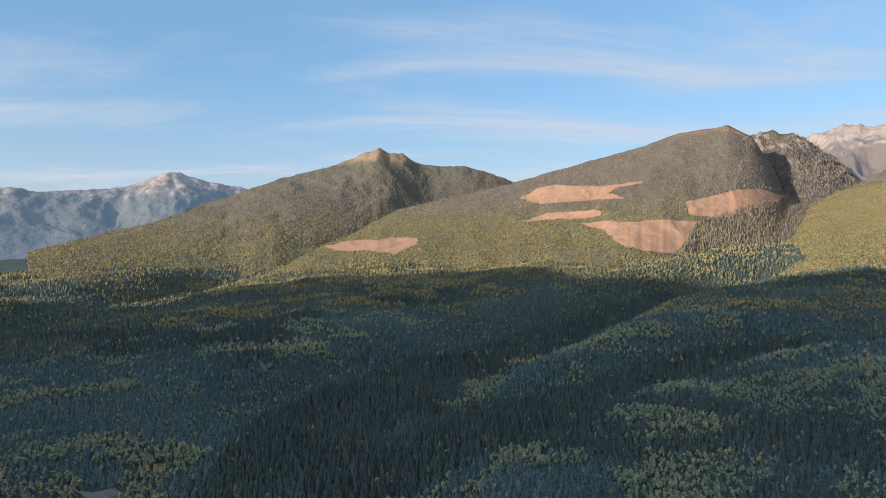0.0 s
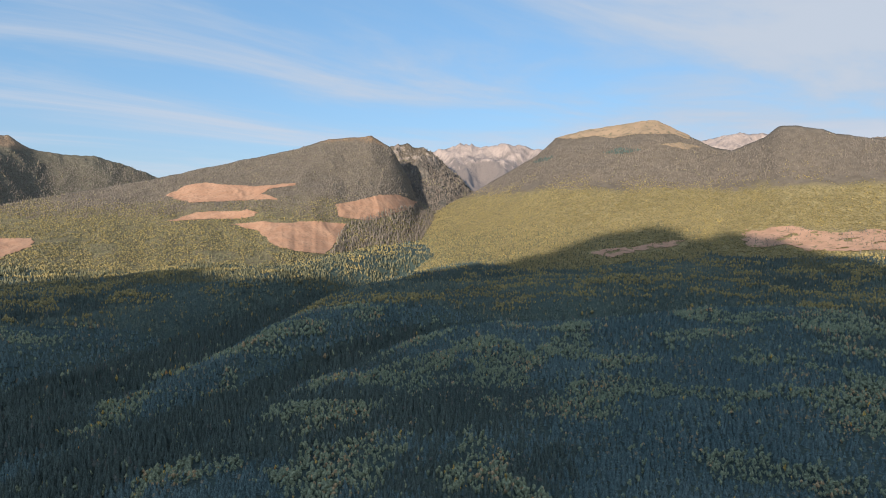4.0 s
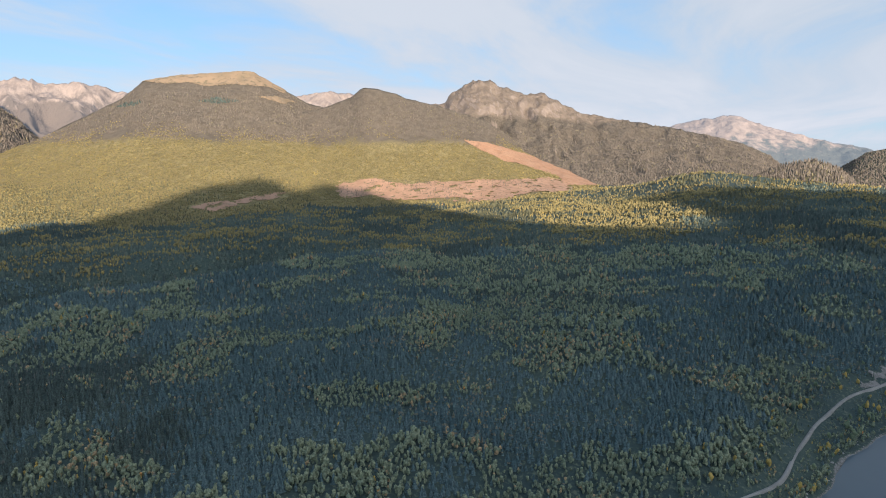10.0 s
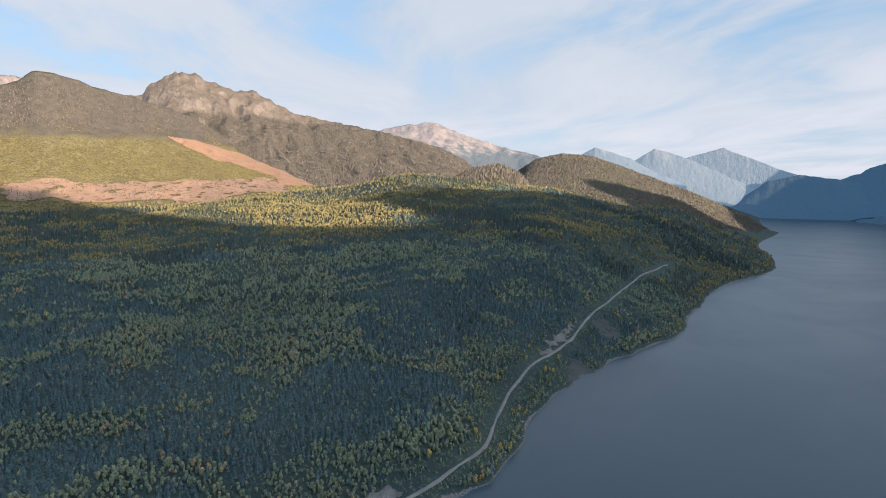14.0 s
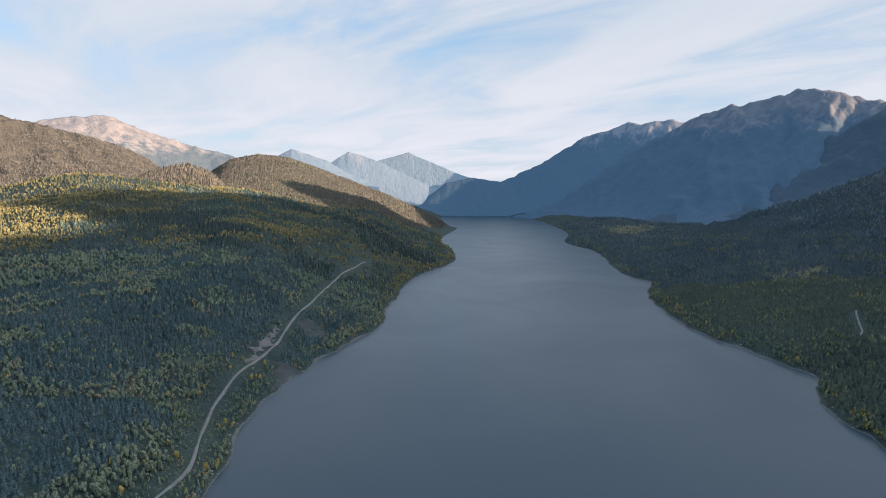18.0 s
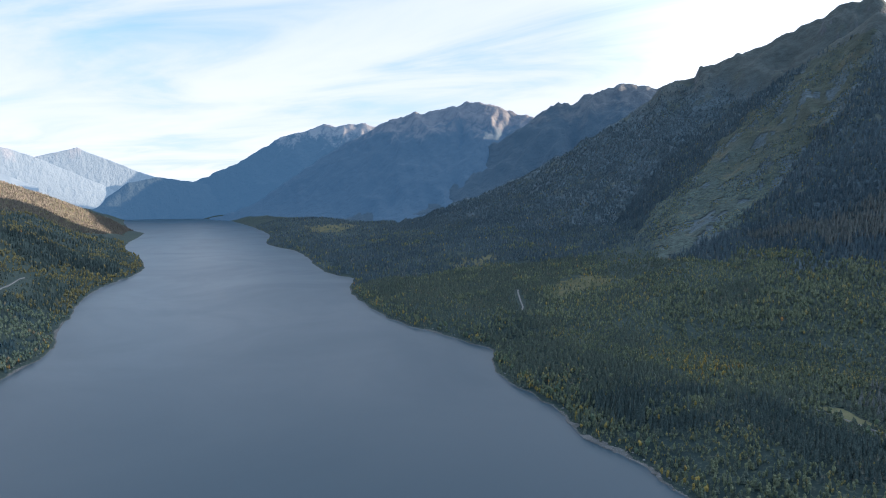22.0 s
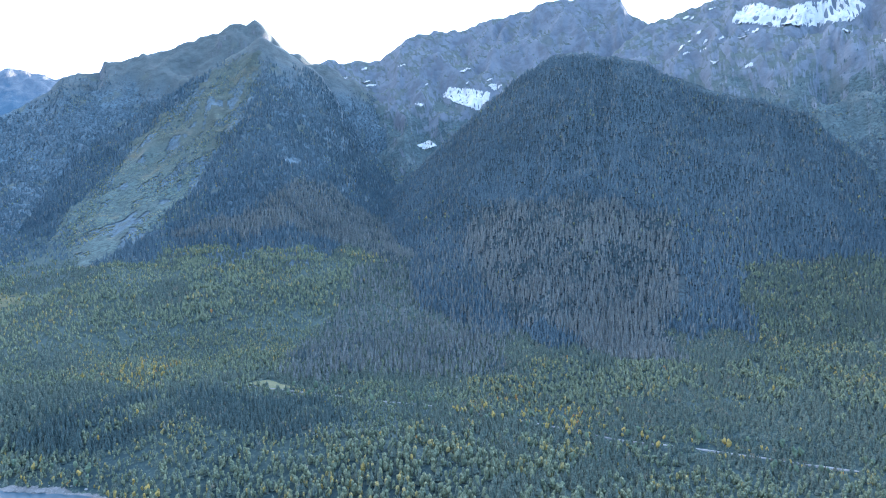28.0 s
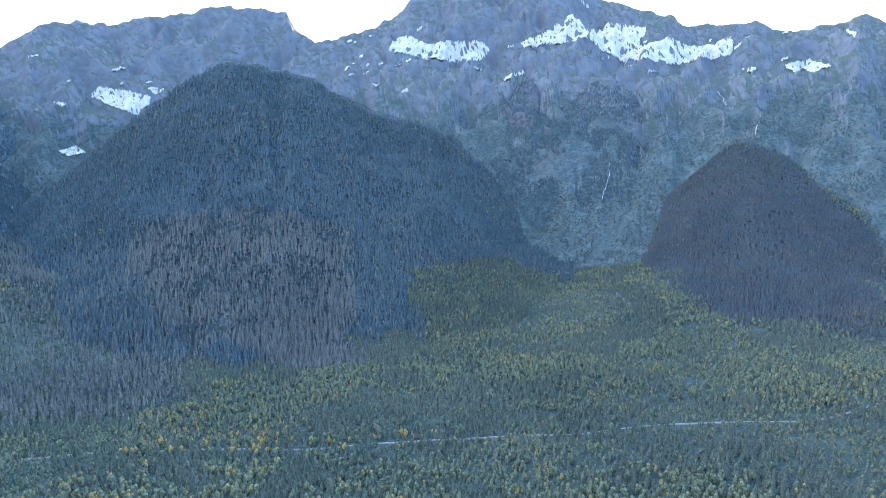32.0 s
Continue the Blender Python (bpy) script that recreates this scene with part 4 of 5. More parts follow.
def crown_shape(lumps, seed, sub=1):
    g = np.random.default_rng(seed)
    verts, faces = [], []
    for k in range(lumps):
        bm = bmesh.new()
        if sub == 0:
            for q in ((1, 0, 0), (-1, 0, 0), (0, 1, 0), (0, -1, 0), (0, 0, 1), (0, 0, -1)):
                bm.verts.new(q)
            bmesh.ops.convex_hull(bm, input=bm.verts[:])
        else:
            bmesh.ops.create_icosphere(bm, subdivisions=sub, radius=1)
        bm.verts.ensure_lookup_table()
        off = np.array([g.uniform(-0.5, 0.5), g.uniform(-0.5, 0.5), 0.42 + 0.3 * k / max(lumps - 1, 1) + g.uniform(-0.05, 0.05)]) if lumps > 1 else np.array([0, 0, 0.6])
        rad = np.array([0.68, 0.68, 0.27]) * g.uniform(0.8, 1.1) if lumps > 1 else np.array([1, 1, 0.42])
        n = len(verts)
        for v in bm.verts:
            verts.append(np.array(v.co) * rad * g.uniform(0.72, 1.25) + off)
        bm.verts.index_update()
        faces += [tuple(n + v.index for v in f.verts) for f in bm.faces]
        bm.free()
    return np.array(verts), np.array(faces)


NEAR_SPRUCE = [spruce_shape(4, 6, k) for k in range(5)]
LOW_SPRUCE = [spruce_shape(3, 5, 10 + k) for k in range(5)]
MID_SPRUCE = [spruce_shape(2, 4, 20 + k) for k in range(5)]
FAR_SPRUCE = [spruce_shape(1, 3, 40 + k) for k in range(4)]
NEAR_CROWN = [crown_shape(3, 60 + k) for k in range(6)]
MID_CROWN = [crown_shape(3, 80 + k, 0) for k in range(6)]
FAR_CROWN = [crown_shape(1, 100 + k, 0) for k in range(5)]


def forest(name, label, spots, height, slim, shapes, mat, soft=False):
    """ONE mesh of many trees standing at spots (n, 3): heights and widths as shares of them."""
    if not len(spots):
        return None
    pick, turn = rng.integers(0, len(shapes), len(spots)), rng.uniform(0, 6.283, len(spots))
    vs, fs, n = [], [], 0
    for k, (sv, sf) in enumerate(shapes):
        m = pick == k
        p, h, w, a = spots[m], height[m], (height * slim)[m], turn[m]
        c, s = np.cos(a)[:, None] * w[:, None], np.sin(a)[:, None] * w[:, None]
        x = c * sv[:, 0] - s * sv[:, 1] + p[:, 0:1]
        y = s * sv[:, 0] + c * sv[:, 1] + p[:, 1:2]
        z = h[:, None] * sv[:, 2] + p[:, 2:3] - 0.4
        vs.append(np.stack([x, y, z], -1).reshape(-1, 3))
        fs.append((sf[None] + (np.arange(len(p)) * len(sv))[:, None, None] + n).reshape(-1, 3))
        n += len(p) * len(sv)
    return tagged(new(name, mesh_of(name, np.concatenate(vs), np.concatenate(fs), mat, not soft)), label, "forest", kind="stuff")


KEEP_CLEAR = [(SHORE_ROAD, 3.8), (VALLEY_ROAD, 1.9), (SHORT_TRACK, 6.0)]
OPEN_GROUND = SCREES + BANKS + ([(-296, 478), (-268, 496), (-255, 488), (-272, 470)], [(10, -650), (-12, -660), (-40, -632), (-22, -622)])
GOLD_STAND = [(150, -699), (129, -798), (93, -742), (89, -687), (129, -661)]
GOLD_ROW = [(-215, -520), (-235, -540), (-275, -498), (-312, -460), (-298, -440), (-255, -480)]
DARK_STAND = [(-174, 840), (12, 922), (-16, 685), (-147, 705), (-248, 736)]
GREEN_FOOT = [(379, -998), (289, -1077), (149, -1281), (25, -1210), (-115, -1156), (-195, -1079), (-119, -890), (-43, -732), (8, -675), (168, -675), (276, -713)]
GREY_STAND = [(-400, -1146), (-544, -1002), (-705, -911), (-585, -739), (-440, -560), (-403, -609), (-345, -765), (-330, -860)]
GREY_MIXED = [(-400, -1146), (-330, -860), (-345, -765), (-250, -600), (-15, -674), (-43, -732), (-119, -890), (-195, -1079)]
DARK_STRIP = [(-705, -911), (-810, -860), (-693, -749), (-646, -656), (-518, -530), (-440, -545), (-585, -739)]
GREEN_FLANK = [(-693, -738), (-968, -737), (-1010, -640), (-810, -406), (-633, -303), (-440, -420), (-497, -512), (-610, -640)]
BROWN_FAN = [(-1248, -629), (-1179, -499), (-946, -346), (-740, -178), (-633, -106), (-598, -166), (-754, -309), (-1079, -531)]
GREY_LOW = [(-32, -1361), (-280, -1528), (-431, -1398), (-384, -1171), (-248, -1087), (-205, -1188), (183, -1313)]
BROWN_SPUR = [(-1197, -596), (-1451, -603), (-1390, -458), (-1404, -331), (-1375, -192), (-865, -115), (-886, -202), (-809, -246), (-940, -361)]
# three stretches the sun reaches, where trees get sunlit colours
LIT_STAND = [(1594, 435), (1921, 438), (1948, 167), (1639, 77), (1343, 41), (1240, 65), (1256, 155)]
SUNNY_BANK = [(1645, 950), (1550, 564), (1458, 257), (1480, 0), (1687, -207), (2283, -280), (2490, 218), (2119, 1127)]
CUT_FOOT = [(-1300, 1750), (-600, 1680), (0, 1600), (500, 1620), (950, 1720), (1200, 1950), (900, 2400), (-900, 2600), (-1500, 2300)]
DARK_LOW = [(206, -611), (65, -632), (-75, -586), (-69, -471), (-16, -470), (195, -573)]
AVALANCHE_RUN = [(-15, -2146), (-65, -2069), (8, -1780), (73, -1724), (89, -1584), (161, -1397), (226, -1332), (316, -1064), (413, -1242), (430, -1531), (390, -1700), (301, -1948), (172, -2076), (56, -2166)]
PALE_STANDS = ([(838, 372), (1063, 319), (997, 121), (647, 70), (595, 176)],
               [(386, 470), (498, 477), (458, 410), (363, 415)], [(680, -16), (731, -71), (628, -114), (580, -90), (600, -59)])
# how much more (or less) broadleaf each stretch has
STANDS = [(GREEN_FOOT, 0.45), (GREY_STAND, -2), (GREY_MIXED, -2), (DARK_STRIP, -2), (GREEN_FLANK, 0.2), (BROWN_FAN, 0.35), (GREY_LOW, -2), (BROWN_SPUR, -2), (LIT_STAND, 0.5), (DARK_LOW, -0.22),
          (DARK_STAND, -0.5), (GOLD_STAND, 0.8), (GOLD_ROW, 0.5)] + [(q, 0.28) for q in PALE_STANDS]


def spread(r0, r1, gap, b0, b1):
    """Random places on the ground between two distances and bearings, about one every gap x gap metres."""
    n = int(math.pi * (r1 * r1 - r0 * r0) * (b1 - b0) / 360 / gap ** 2)
    r = np.sqrt(rng.uniform(r0 * r0, r1 * r1, n))
    b = np.radians(rng.uniform(b0, b1, n))
    x, y = np.sin(b) * r, np.cos(b) * r
    z = land(x, y)
    ok = z > 1.3
    for line, half in KEEP_CLEAR:
        ok &= line_dist(line, x, y) > half
    for outline in OPEN_GROUND:
        ok &= ~inside([tuple(q) for q in outline], x, y)
    x, y, z = x[ok], y[ok], z[ok]
    ok = slope_over(x, y) < 0.5
    return np.stack([x, y, z], -1)[ok]


def within(outline, p):
    """Whether places lie inside an outline whose border wanders and frays."""
    x, y = p[:, 0], p[:, 1]
    loose = rng.normal(0, 6, (2, len(p)))
    return inside([tuple(q) for q in outline], x + fbm(x, y, 90, 4, 41) * 42 + loose[0], y + fbm(x, y, 90, 4, 42) * 42 + loose[1])


def plant(side, r0, r1, gap, b0, b1, spruces, crowns, bias, sizes, leaf=None):
    leaf = leaf or (WEST_ASPEN if b0 > 100 else ASPEN)
    p = spread(r0, r1, gap, b0, b1)
    x, y = p[:, 0], p[:, 1]
    n = 0.7 * fbm(x, y, 300, 3, 51) + 1.0 * fbm(x, y, 85, 4, 53) + bias
    for points, depth, half in CREEKS:
        n -= 1.0 * np.exp(-(line_dist(points, x, y) / half) ** 2)
    for outline, more in STANDS:
        n += more * within(outline, p)
    gilt = 0.012 + 0.16 * smooth(0.25, 0.5, fbm(x, y, 110, 3, 57)) + 0.5 * within(GOLD_STAND, p) + 0.45 * within(GOLD_ROW, p)
    gilt += 0.15 * (p[:, 2] < 6)
    broad = rng.uniform(0, 1, len(p)) < 0.06 + (0.86 if b0 < 100 else 0.72) * smooth(0.0, 0.11 if b0 < 100 else 0.18, n + 0.3 * (p[:, 2] < 8))
    grey = ~broad & (within(GREY_STAND, p) | (within(GREY_MIXED, p) & (rng.uniform(0, 1, len(p)) < 0.45)) | within(GREY_LOW, p))
    brown = ~broad & within(BROWN_SPUR, p)
    # tall dark stands in the ravines, partly ravine shade in the colour, and here and there on the bench
    gloom = fbm(x, y, 420, 3, 59) - (0.17 if b0 < 100 else 9.0)
    for points, depth, half in CREEKS[:2]:
        gloom = np.maximum(gloom, np.exp(-(line_dist(points, x, y) / half) ** 2) - 0.55)
    gloom = np.maximum(gloom, within(DARK_LOW, p) * (0.75 + 1.2 * fbm(x, y, 60, 3, 60)) - 0.5)
    old = ~broad & ~grey & ~brown & (gloom + rng.normal(0, 0.05, len(p)) > 0) & ~within(CUT_FOOT, p) & ~within(LIT_STAND, p) & ~within(SUNNY_BANK, p)
    open_slope = within(AVALANCHE_RUN, p) & (rng.uniform(0, 1, len(p)) < 0.6)
    for outline in MEADOWS:
        open_slope |= within(outline, p) & (rng.uniform(0, 1, len(p)) < 0.6)
    # spruces where the sun falls, its warm light put into a yellower colour
    sunlit_spruce = ~broad & ~grey & ~brown & ~old & (within(LIT_STAND, p) | within(CUT_FOOT, p) | within(SUNNY_BANK, p))
    gold = broad & (rng.uniform(0, 1, len(p)) < gilt)
    # lower growth beside the roads
    low = np.clip(line_dist(SHORE_ROAD, x, y) / 22, 0.4, 1)
    stand = 0.85 + 0.4 * smooth(-0.3, 0.3, fbm(x, y, 150, 3, 58))
    for points, depth, half in CREEKS:
        stand = stand * (1 + 0.5 * np.exp(-(line_dist(points, x, y) / half) ** 2))
    # far western trees take the needles that carry the blue haze
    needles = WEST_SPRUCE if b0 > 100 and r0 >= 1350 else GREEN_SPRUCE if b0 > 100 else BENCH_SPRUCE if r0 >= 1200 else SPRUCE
    for mask, name, label, shapes, mat, lo, hi, slim in (
            (grey & ~open_slope, "grey_conifers", "grey dying conifers " + side, spruces, GREY, 0.9, 1.6, 0.18),
            (brown, "brown_woods", "leafless brown woods " + side, spruces, BROWN_WOOD, 0.7, 1.2, 0.2),
            (old & ~open_slope, "old_spruce_forest", "old dark spruce forest " + side, spruces, WEST_OLD if b0 > 100 else DARK_SPRUCE, 0.8, 1.4, 0.24),
            (sunlit_spruce & ~open_slope, "sunlit_spruce_forest", "olive-green spruces, sunlight put into their colour, " + side, spruces, DARK_OLIVE, 0.5, 1.0, 0.35),
            (~broad & ~grey & ~brown & ~old & ~sunlit_spruce & ~open_slope, "spruce_forest", "green young spruce forest " + side, spruces, needles, 0.5, 1.0, 0.35),
            (broad & ~gold & ~open_slope, "aspen_forest", "green and yellowing aspen woods " + side, crowns, leaf, 0.45, 1.0, 0.21 if b0 > 100 else 0.28),
            (gold, "golden_aspens", "aspens in golden autumn leaf " + side, crowns, GOLD, 0.4, 0.9, 0.21)):
        q = p[mask]
        forest(name, label, q, rng.uniform(lo, hi, len(q)) * sizes * (low * stand)[mask], slim, shapes, mat)


plant("above the eastern shore", 330, 500, 3.6, -42, 124, NEAR_SPRUCE, NEAR_CROWN, 0.02, 8.0)
plant("along the eastern bench", 500, 850, 4.2, -42, 124, LOW_SPRUCE, MID_CROWN, 0.02, 8.0)
plant("on the eastern bench", 850, 1200, 5.3, -42, 124, FAR_SPRUCE, FAR_CROWN, 0.02, 8.5)
plant("high on the eastern bench", 1200, 2000, 7.2, -42, 124, FAR_SPRUCE, FAR_CROWN, -0.03, 9.5, OLIVE)
plant("far up the eastern bench", 2000, 2700, 12.0, -42, 122, FAR_SPRUCE, FAR_CROWN, 0.0, 11, OLIVE)
plant("above the western shore", 330, 500, 4.0, 140, 265, NEAR_SPRUCE, NEAR_CROWN, 0.10, 9.5)
plant("on the western flats", 500, 850, 3.6, 140, 265, LOW_SPRUCE, MID_CROWN, 0.10, 8.5)
plant("on the western apron", 850, 1350, 5.0, 130, 265, MID_SPRUCE, FAR_CROWN, 0.0, 9)
plant("high on the western apron", 1350, 2300, 7.2, 122, 170, FAR_SPRUCE, FAR_CROWN, -0.30, 10)
plant("below the spurs and the wall", 1350, 1900, 6.5, 170, 262, FAR_SPRUCE, FAR_CROWN, -0.12, 9.5)
plant("along the far western shore", 2300, 3600, 12.0, 122, 158, FAR_SPRUCE, FAR_CROWN, -0.45, 11)


def clothe(m, name, label, count, shapes, mat, sizes, slim, low=-1e9, high=1e9, gaps=0.0, avoid=(), only=(), span=None, bare=(), beyond=0.0, within_only=None, bands=0):
    """Trees on a mountainside between two heights, or inside outlines of (bearing, height)."""
    b0, b1 = span or (m.b0, m.b1)
    if within_only:
        zone = [math.degrees(math.atan2(x, y)) % 360 for x, y in within_only]
        b0, b1 = max(b0, min(zone)), min(b1, max(zone))
        count = int(count * (b1 - b0) / (m.b1 - m.b0))
    b, v = rng.uniform(b0, b1, count), rng.uniform(0, 0.985, count)
    p = m.at(b, v)
    sway = fbm(p[:, 0], p[:, 1], 200, 3, 61)
    thin = smooth(high + 40, high - 130, p[:, 2] + sway * 150) if high < 1e8 else 1.0
    ok = (rng.uniform(0, 1, count) < thin) & (p[:, 2] > low + sway * 70) & (p[:, 2] > land(p[:, 0], p[:, 1]) - 1)
    if gaps:
        ok &= fbm(p[:, 0], p[:, 1], 160, 4, 63) > -0.5 + gaps
    ok &= np.hypot(p[:, 0], p[:, 1]) > beyond
    if within_only:
        ok &= within(within_only, p)
    if bands:
        # stripes along the slope, light and dark in turn
        stripe = fbm(np.degrees(np.arctan2(p[:, 0], p[:, 1])) * 15, p[:, 2] * 3.6, 45, 3, 66) + rng.normal(0, 0.08, count)
        ok &= stripe * bands > -0.03
    for outline in bare:
        ok &= ~within(outline, p)
    wb = b + sway * 0.8
    for outline in avoid:
        ok &= ~inside([tuple(q) for q in outline], wb, p[:, 2])
    if only:
        ok &= np.any([inside([tuple(q) for q in o], wb, p[:, 2]) for o in only], 0)
    p = p[ok]
    forest(name, label, p, rng.uniform(0.7, 1.4, len(p)) * sizes, slim, shapes, mat)


CUTS = list(LOGGED.values())
clothe(cut_hill, "hill_forest", "brown-green conifers on the logged hill", 44000, FAR_SPRUCE, FAR_WOOD, 7, 0.28, low=250, avoid=CUTS)
clothe(cut_hill, "hill_woods", "yellow-green mixed woods below the clearings", 34000, FAR_CROWN, OLIVE, 5, 0.55, high=330, avoid=CUTS, gaps=0.3)
clothe(cut_hill, "hill_forest", "dark spruces among the mixed woods", 20000, FAR_SPRUCE, DARK_OLIVE, 7, 0.26, high=330, avoid=CUTS)
clothe(dome, "hill_forest", "conifers on the flank of the broad dome", 50000, FAR_SPRUCE, FAR_WOOD, 7, 0.28, low=400, high=725)
clothe(dome, "hill_woods", "sunlit yellow-green woods on the lower dome", 50000, FAR_CROWN, OLIVE, 4.6, 0.6, high=440, avoid=[SLASH_LOW])
# dark trees added to deepen the shade on the lower dome
clothe(dome, "hill_forest", "dark spruces darkening the shaded foot of the dome", 26000, FAR_SPRUCE, DARK_OLIVE, 8, 0.26, high=215, avoid=[SLASH_LOW])
# two cloud shadows on the dome, put in as clumps of dark conifers
clothe(dome, "hill_forest", "dark conifers in place of two cloud shadows on the dome", 90000, FAR_SPRUCE, DARK_SPRUCE, 10, 0.3, only=[[(39.5, 580), (40.2, 596), (41.4, 588), (40.6, 566)], [(45.8, 596), (47.1, 620), (48.9, 604), (47.2, 578)]])
clothe(dome_low, "hill_forest", "dark conifers on the low hill", 34000, FAR_SPRUCE, FAR_WOOD, 7.5, 0.26, low=420, high=690)
clothe(dome_low, "hill_woods", "olive young woods on the low hill", 34000, FAR_CROWN, OLIVE, 4.8, 0.6, high=440, avoid=[RED_CUT, SLASH])
clothe(dome_low, "hill_forest", "lone conifers left on the logged bank", 9000, FAR_SPRUCE, FAR_WOOD, 8, 0.22, only=[SLASH], gaps=0.45)
clothe(rock_peak, "hill_forest", "dark conifers below the rocky peak", 34000, FAR_SPRUCE, FAR_WOOD, 7.5, 0.28, high=585)
clothe(shoulder, "hill_forest", "far conifers on the broad mountain", 36000, FAR_SPRUCE, FAR_WOOD, 7.5, 0.28, low=150, high=620)
clothe(shoulder, "hill_woods", "yellowing mixed woods at the foot of the broad mountain", 26000, FAR_CROWN, OLIVE, 6, 0.5, high=300, gaps=0.3)
clothe(shoulder, "hill_forest", "dark spruces at the foot of the broad mountain", 24000, FAR_SPRUCE, DARK_OLIVE, 8, 0.26, high=260)
clothe(cliff, "hill_forest", "dark conifers on the ledges of the cliffs", 16000, FAR_SPRUCE, FAR_WOOD, 11, 0.25, high=700, gaps=0.2)
clothe(lake_hill, "hill_forest", "conifers on the hill by the lake", 26000, FAR_SPRUCE, FAR_WOOD, 6.5, 0.28)
clothe(knoll, "hill_forest", "dark conifers on the knoll", 2500, FAR_SPRUCE, FAR_WOOD, 12, 0.22)
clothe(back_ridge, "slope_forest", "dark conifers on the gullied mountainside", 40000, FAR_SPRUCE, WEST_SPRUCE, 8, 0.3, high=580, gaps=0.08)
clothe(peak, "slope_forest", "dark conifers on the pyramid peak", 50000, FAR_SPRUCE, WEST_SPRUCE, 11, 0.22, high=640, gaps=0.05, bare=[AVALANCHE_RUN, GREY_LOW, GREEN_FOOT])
clothe(peak, "grey_conifers", "grey dying conifers on the lower peak", 50000, MID_SPRUCE, GREY, 15, 0.16, within_only=GREY_LOW)
clothe(peak, "foot_woods", "pale green aspens at the foot of the peak", 80000, FAR_CROWN, WEST_ASPEN, 7, 0.2, within_only=GREEN_FOOT, bands=1)
clothe(peak, "slope_forest", "young spruces among the aspens at the foot of the peak", 50000, FAR_SPRUCE, GREEN_SPRUCE, 8, 0.2, within_only=GREEN_FOOT, bands=-1)
clothe(peak, "slope_brush", "low brush on the avalanche slope", 60000, FAR_CROWN, WEST_ASPEN, 2.6, 0.5, only=[AVALANCHE], gaps=0.3)
clothe(peak, "slope_forest", "small spruces creeping over the avalanche slope", 22000, FAR_SPRUCE, WEST_SPRUCE, 6.5, 0.24, only=[AVALANCHE], gaps=0.5)
clothe(back_ridge, "slope_brush", "pale brush in the gullies of the mountainside", 7000, FAR_CROWN, WEST_ASPEN, 5, 0.4, high=560, gaps=0.62)
clothe(peak, "slope_brush", "scattered pale brush on the pyramid peak", 14000, FAR_CROWN, WEST_ASPEN, 4.5, 0.4, high=640, gaps=0.62)
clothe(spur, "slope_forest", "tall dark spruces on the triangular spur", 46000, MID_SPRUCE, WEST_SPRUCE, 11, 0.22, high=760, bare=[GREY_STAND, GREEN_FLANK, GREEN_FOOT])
clothe(spur, "grey_conifers", "stand of grey dying conifers on the spur", 34000, LOW_SPRUCE, GREY, 14.5, 0.165, within_only=GREY_STAND)
clothe(spur, "grey_conifers", "grey conifers mixed into the dark stand", 16000, LOW_SPRUCE, GREY, 13, 0.17, within_only=GREY_MIXED)
clothe(spur, "foot_woods", "pale green aspens on the flank of the spur", 36000, MID_CROWN, WEST_ASPEN, 7.5, 0.2, within_only=GREEN_FLANK, bands=1)
clothe(spur, "slope_forest", "young spruces among the aspens of the flank", 56000, MID_SPRUCE, GREEN_SPRUCE, 8, 0.24, within_only=GREEN_FLANK)
clothe(spur, "foot_woods", "pale green aspens beside the dark spruce stand", 50000, FAR_CROWN, WEST_ASPEN, 9, 0.2, within_only=GREEN_FOOT)
clothe(spur, "slope_brush", "pale aspens in the gullies of the spur", 4000, FAR_CROWN, WEST_ASPEN, 7, 0.32, high=540, gaps=0.62)
clothe(right_spur, "slope_forest", "grey-brown trees on the low spur", 44000, MID_SPRUCE, BROWN_WOOD, 7, 0.27, within_only=BROWN_SPUR)
clothe(right_spur, "slope_forest", "dark conifers on the crown of the low spur", 14000, MID_SPRUCE, WEST_OLD, 9, 0.24, low=235)
clothe(right_spur, "foot_woods", "mixed woods on the skirts of the low spur", 16000, MID_CROWN, WEST_ASPEN, 7, 0.26, bare=[BROWN_SPUR])
clothe(right_spur, "slope_forest", "dark spruces on the skirts of the low spur", 10000, MID_SPRUCE, WEST_SPRUCE, 9, 0.2, bare=[BROWN_SPUR])
clothe(cut_hill, "ravine_forest", "tall dark conifers in the ravine beside the clearings", 40000, FAR_SPRUCE, FAR_WOOD, 14, 0.18, only=[[(22.6, 224), (29.0, 329), (31.0, 247), (29.4, 167), (26.6, 130), (23.6, 116), (20.9, 121)]])
clothe(cliff_spur, "slope_forest", "scattered conifers among the cliffs", 22000, FAR_SPRUCE, WEST_SPRUCE, 7.5, 0.26, high=660, gaps=0.28)
clothe(wall, "slope_brush", "low green brush in the bowl below the wall", 16000, FAR_CROWN, WEST_ASPEN, 3.5, 0.5, high=470, gaps=0.4)
clothe(wall, "slope_forest", "scattered conifers below the wall", 14000, FAR_SPRUCE, WEST_SPRUCE, 8, 0.25, high=430, gaps=0.2)
clothe(glacier, "slope_brush", "green brush on the lower flank", 26000, FAR_CROWN, WEST_ASPEN, 3, 0.5, high=470, gaps=0.45)
clothe(glacier, "slope_forest", "scattered low conifers on the high flank", 26000, FAR_SPRUCE, WEST_SPRUCE, 6.5, 0.3, high=560, gaps=0.4)
clothe(right_spur, "slope_forest", "scattered spruces among the brown trees", 16000, MID_SPRUCE, WEST_SPRUCE, 8, 0.24, within_only=BROWN_SPUR, bands=1)
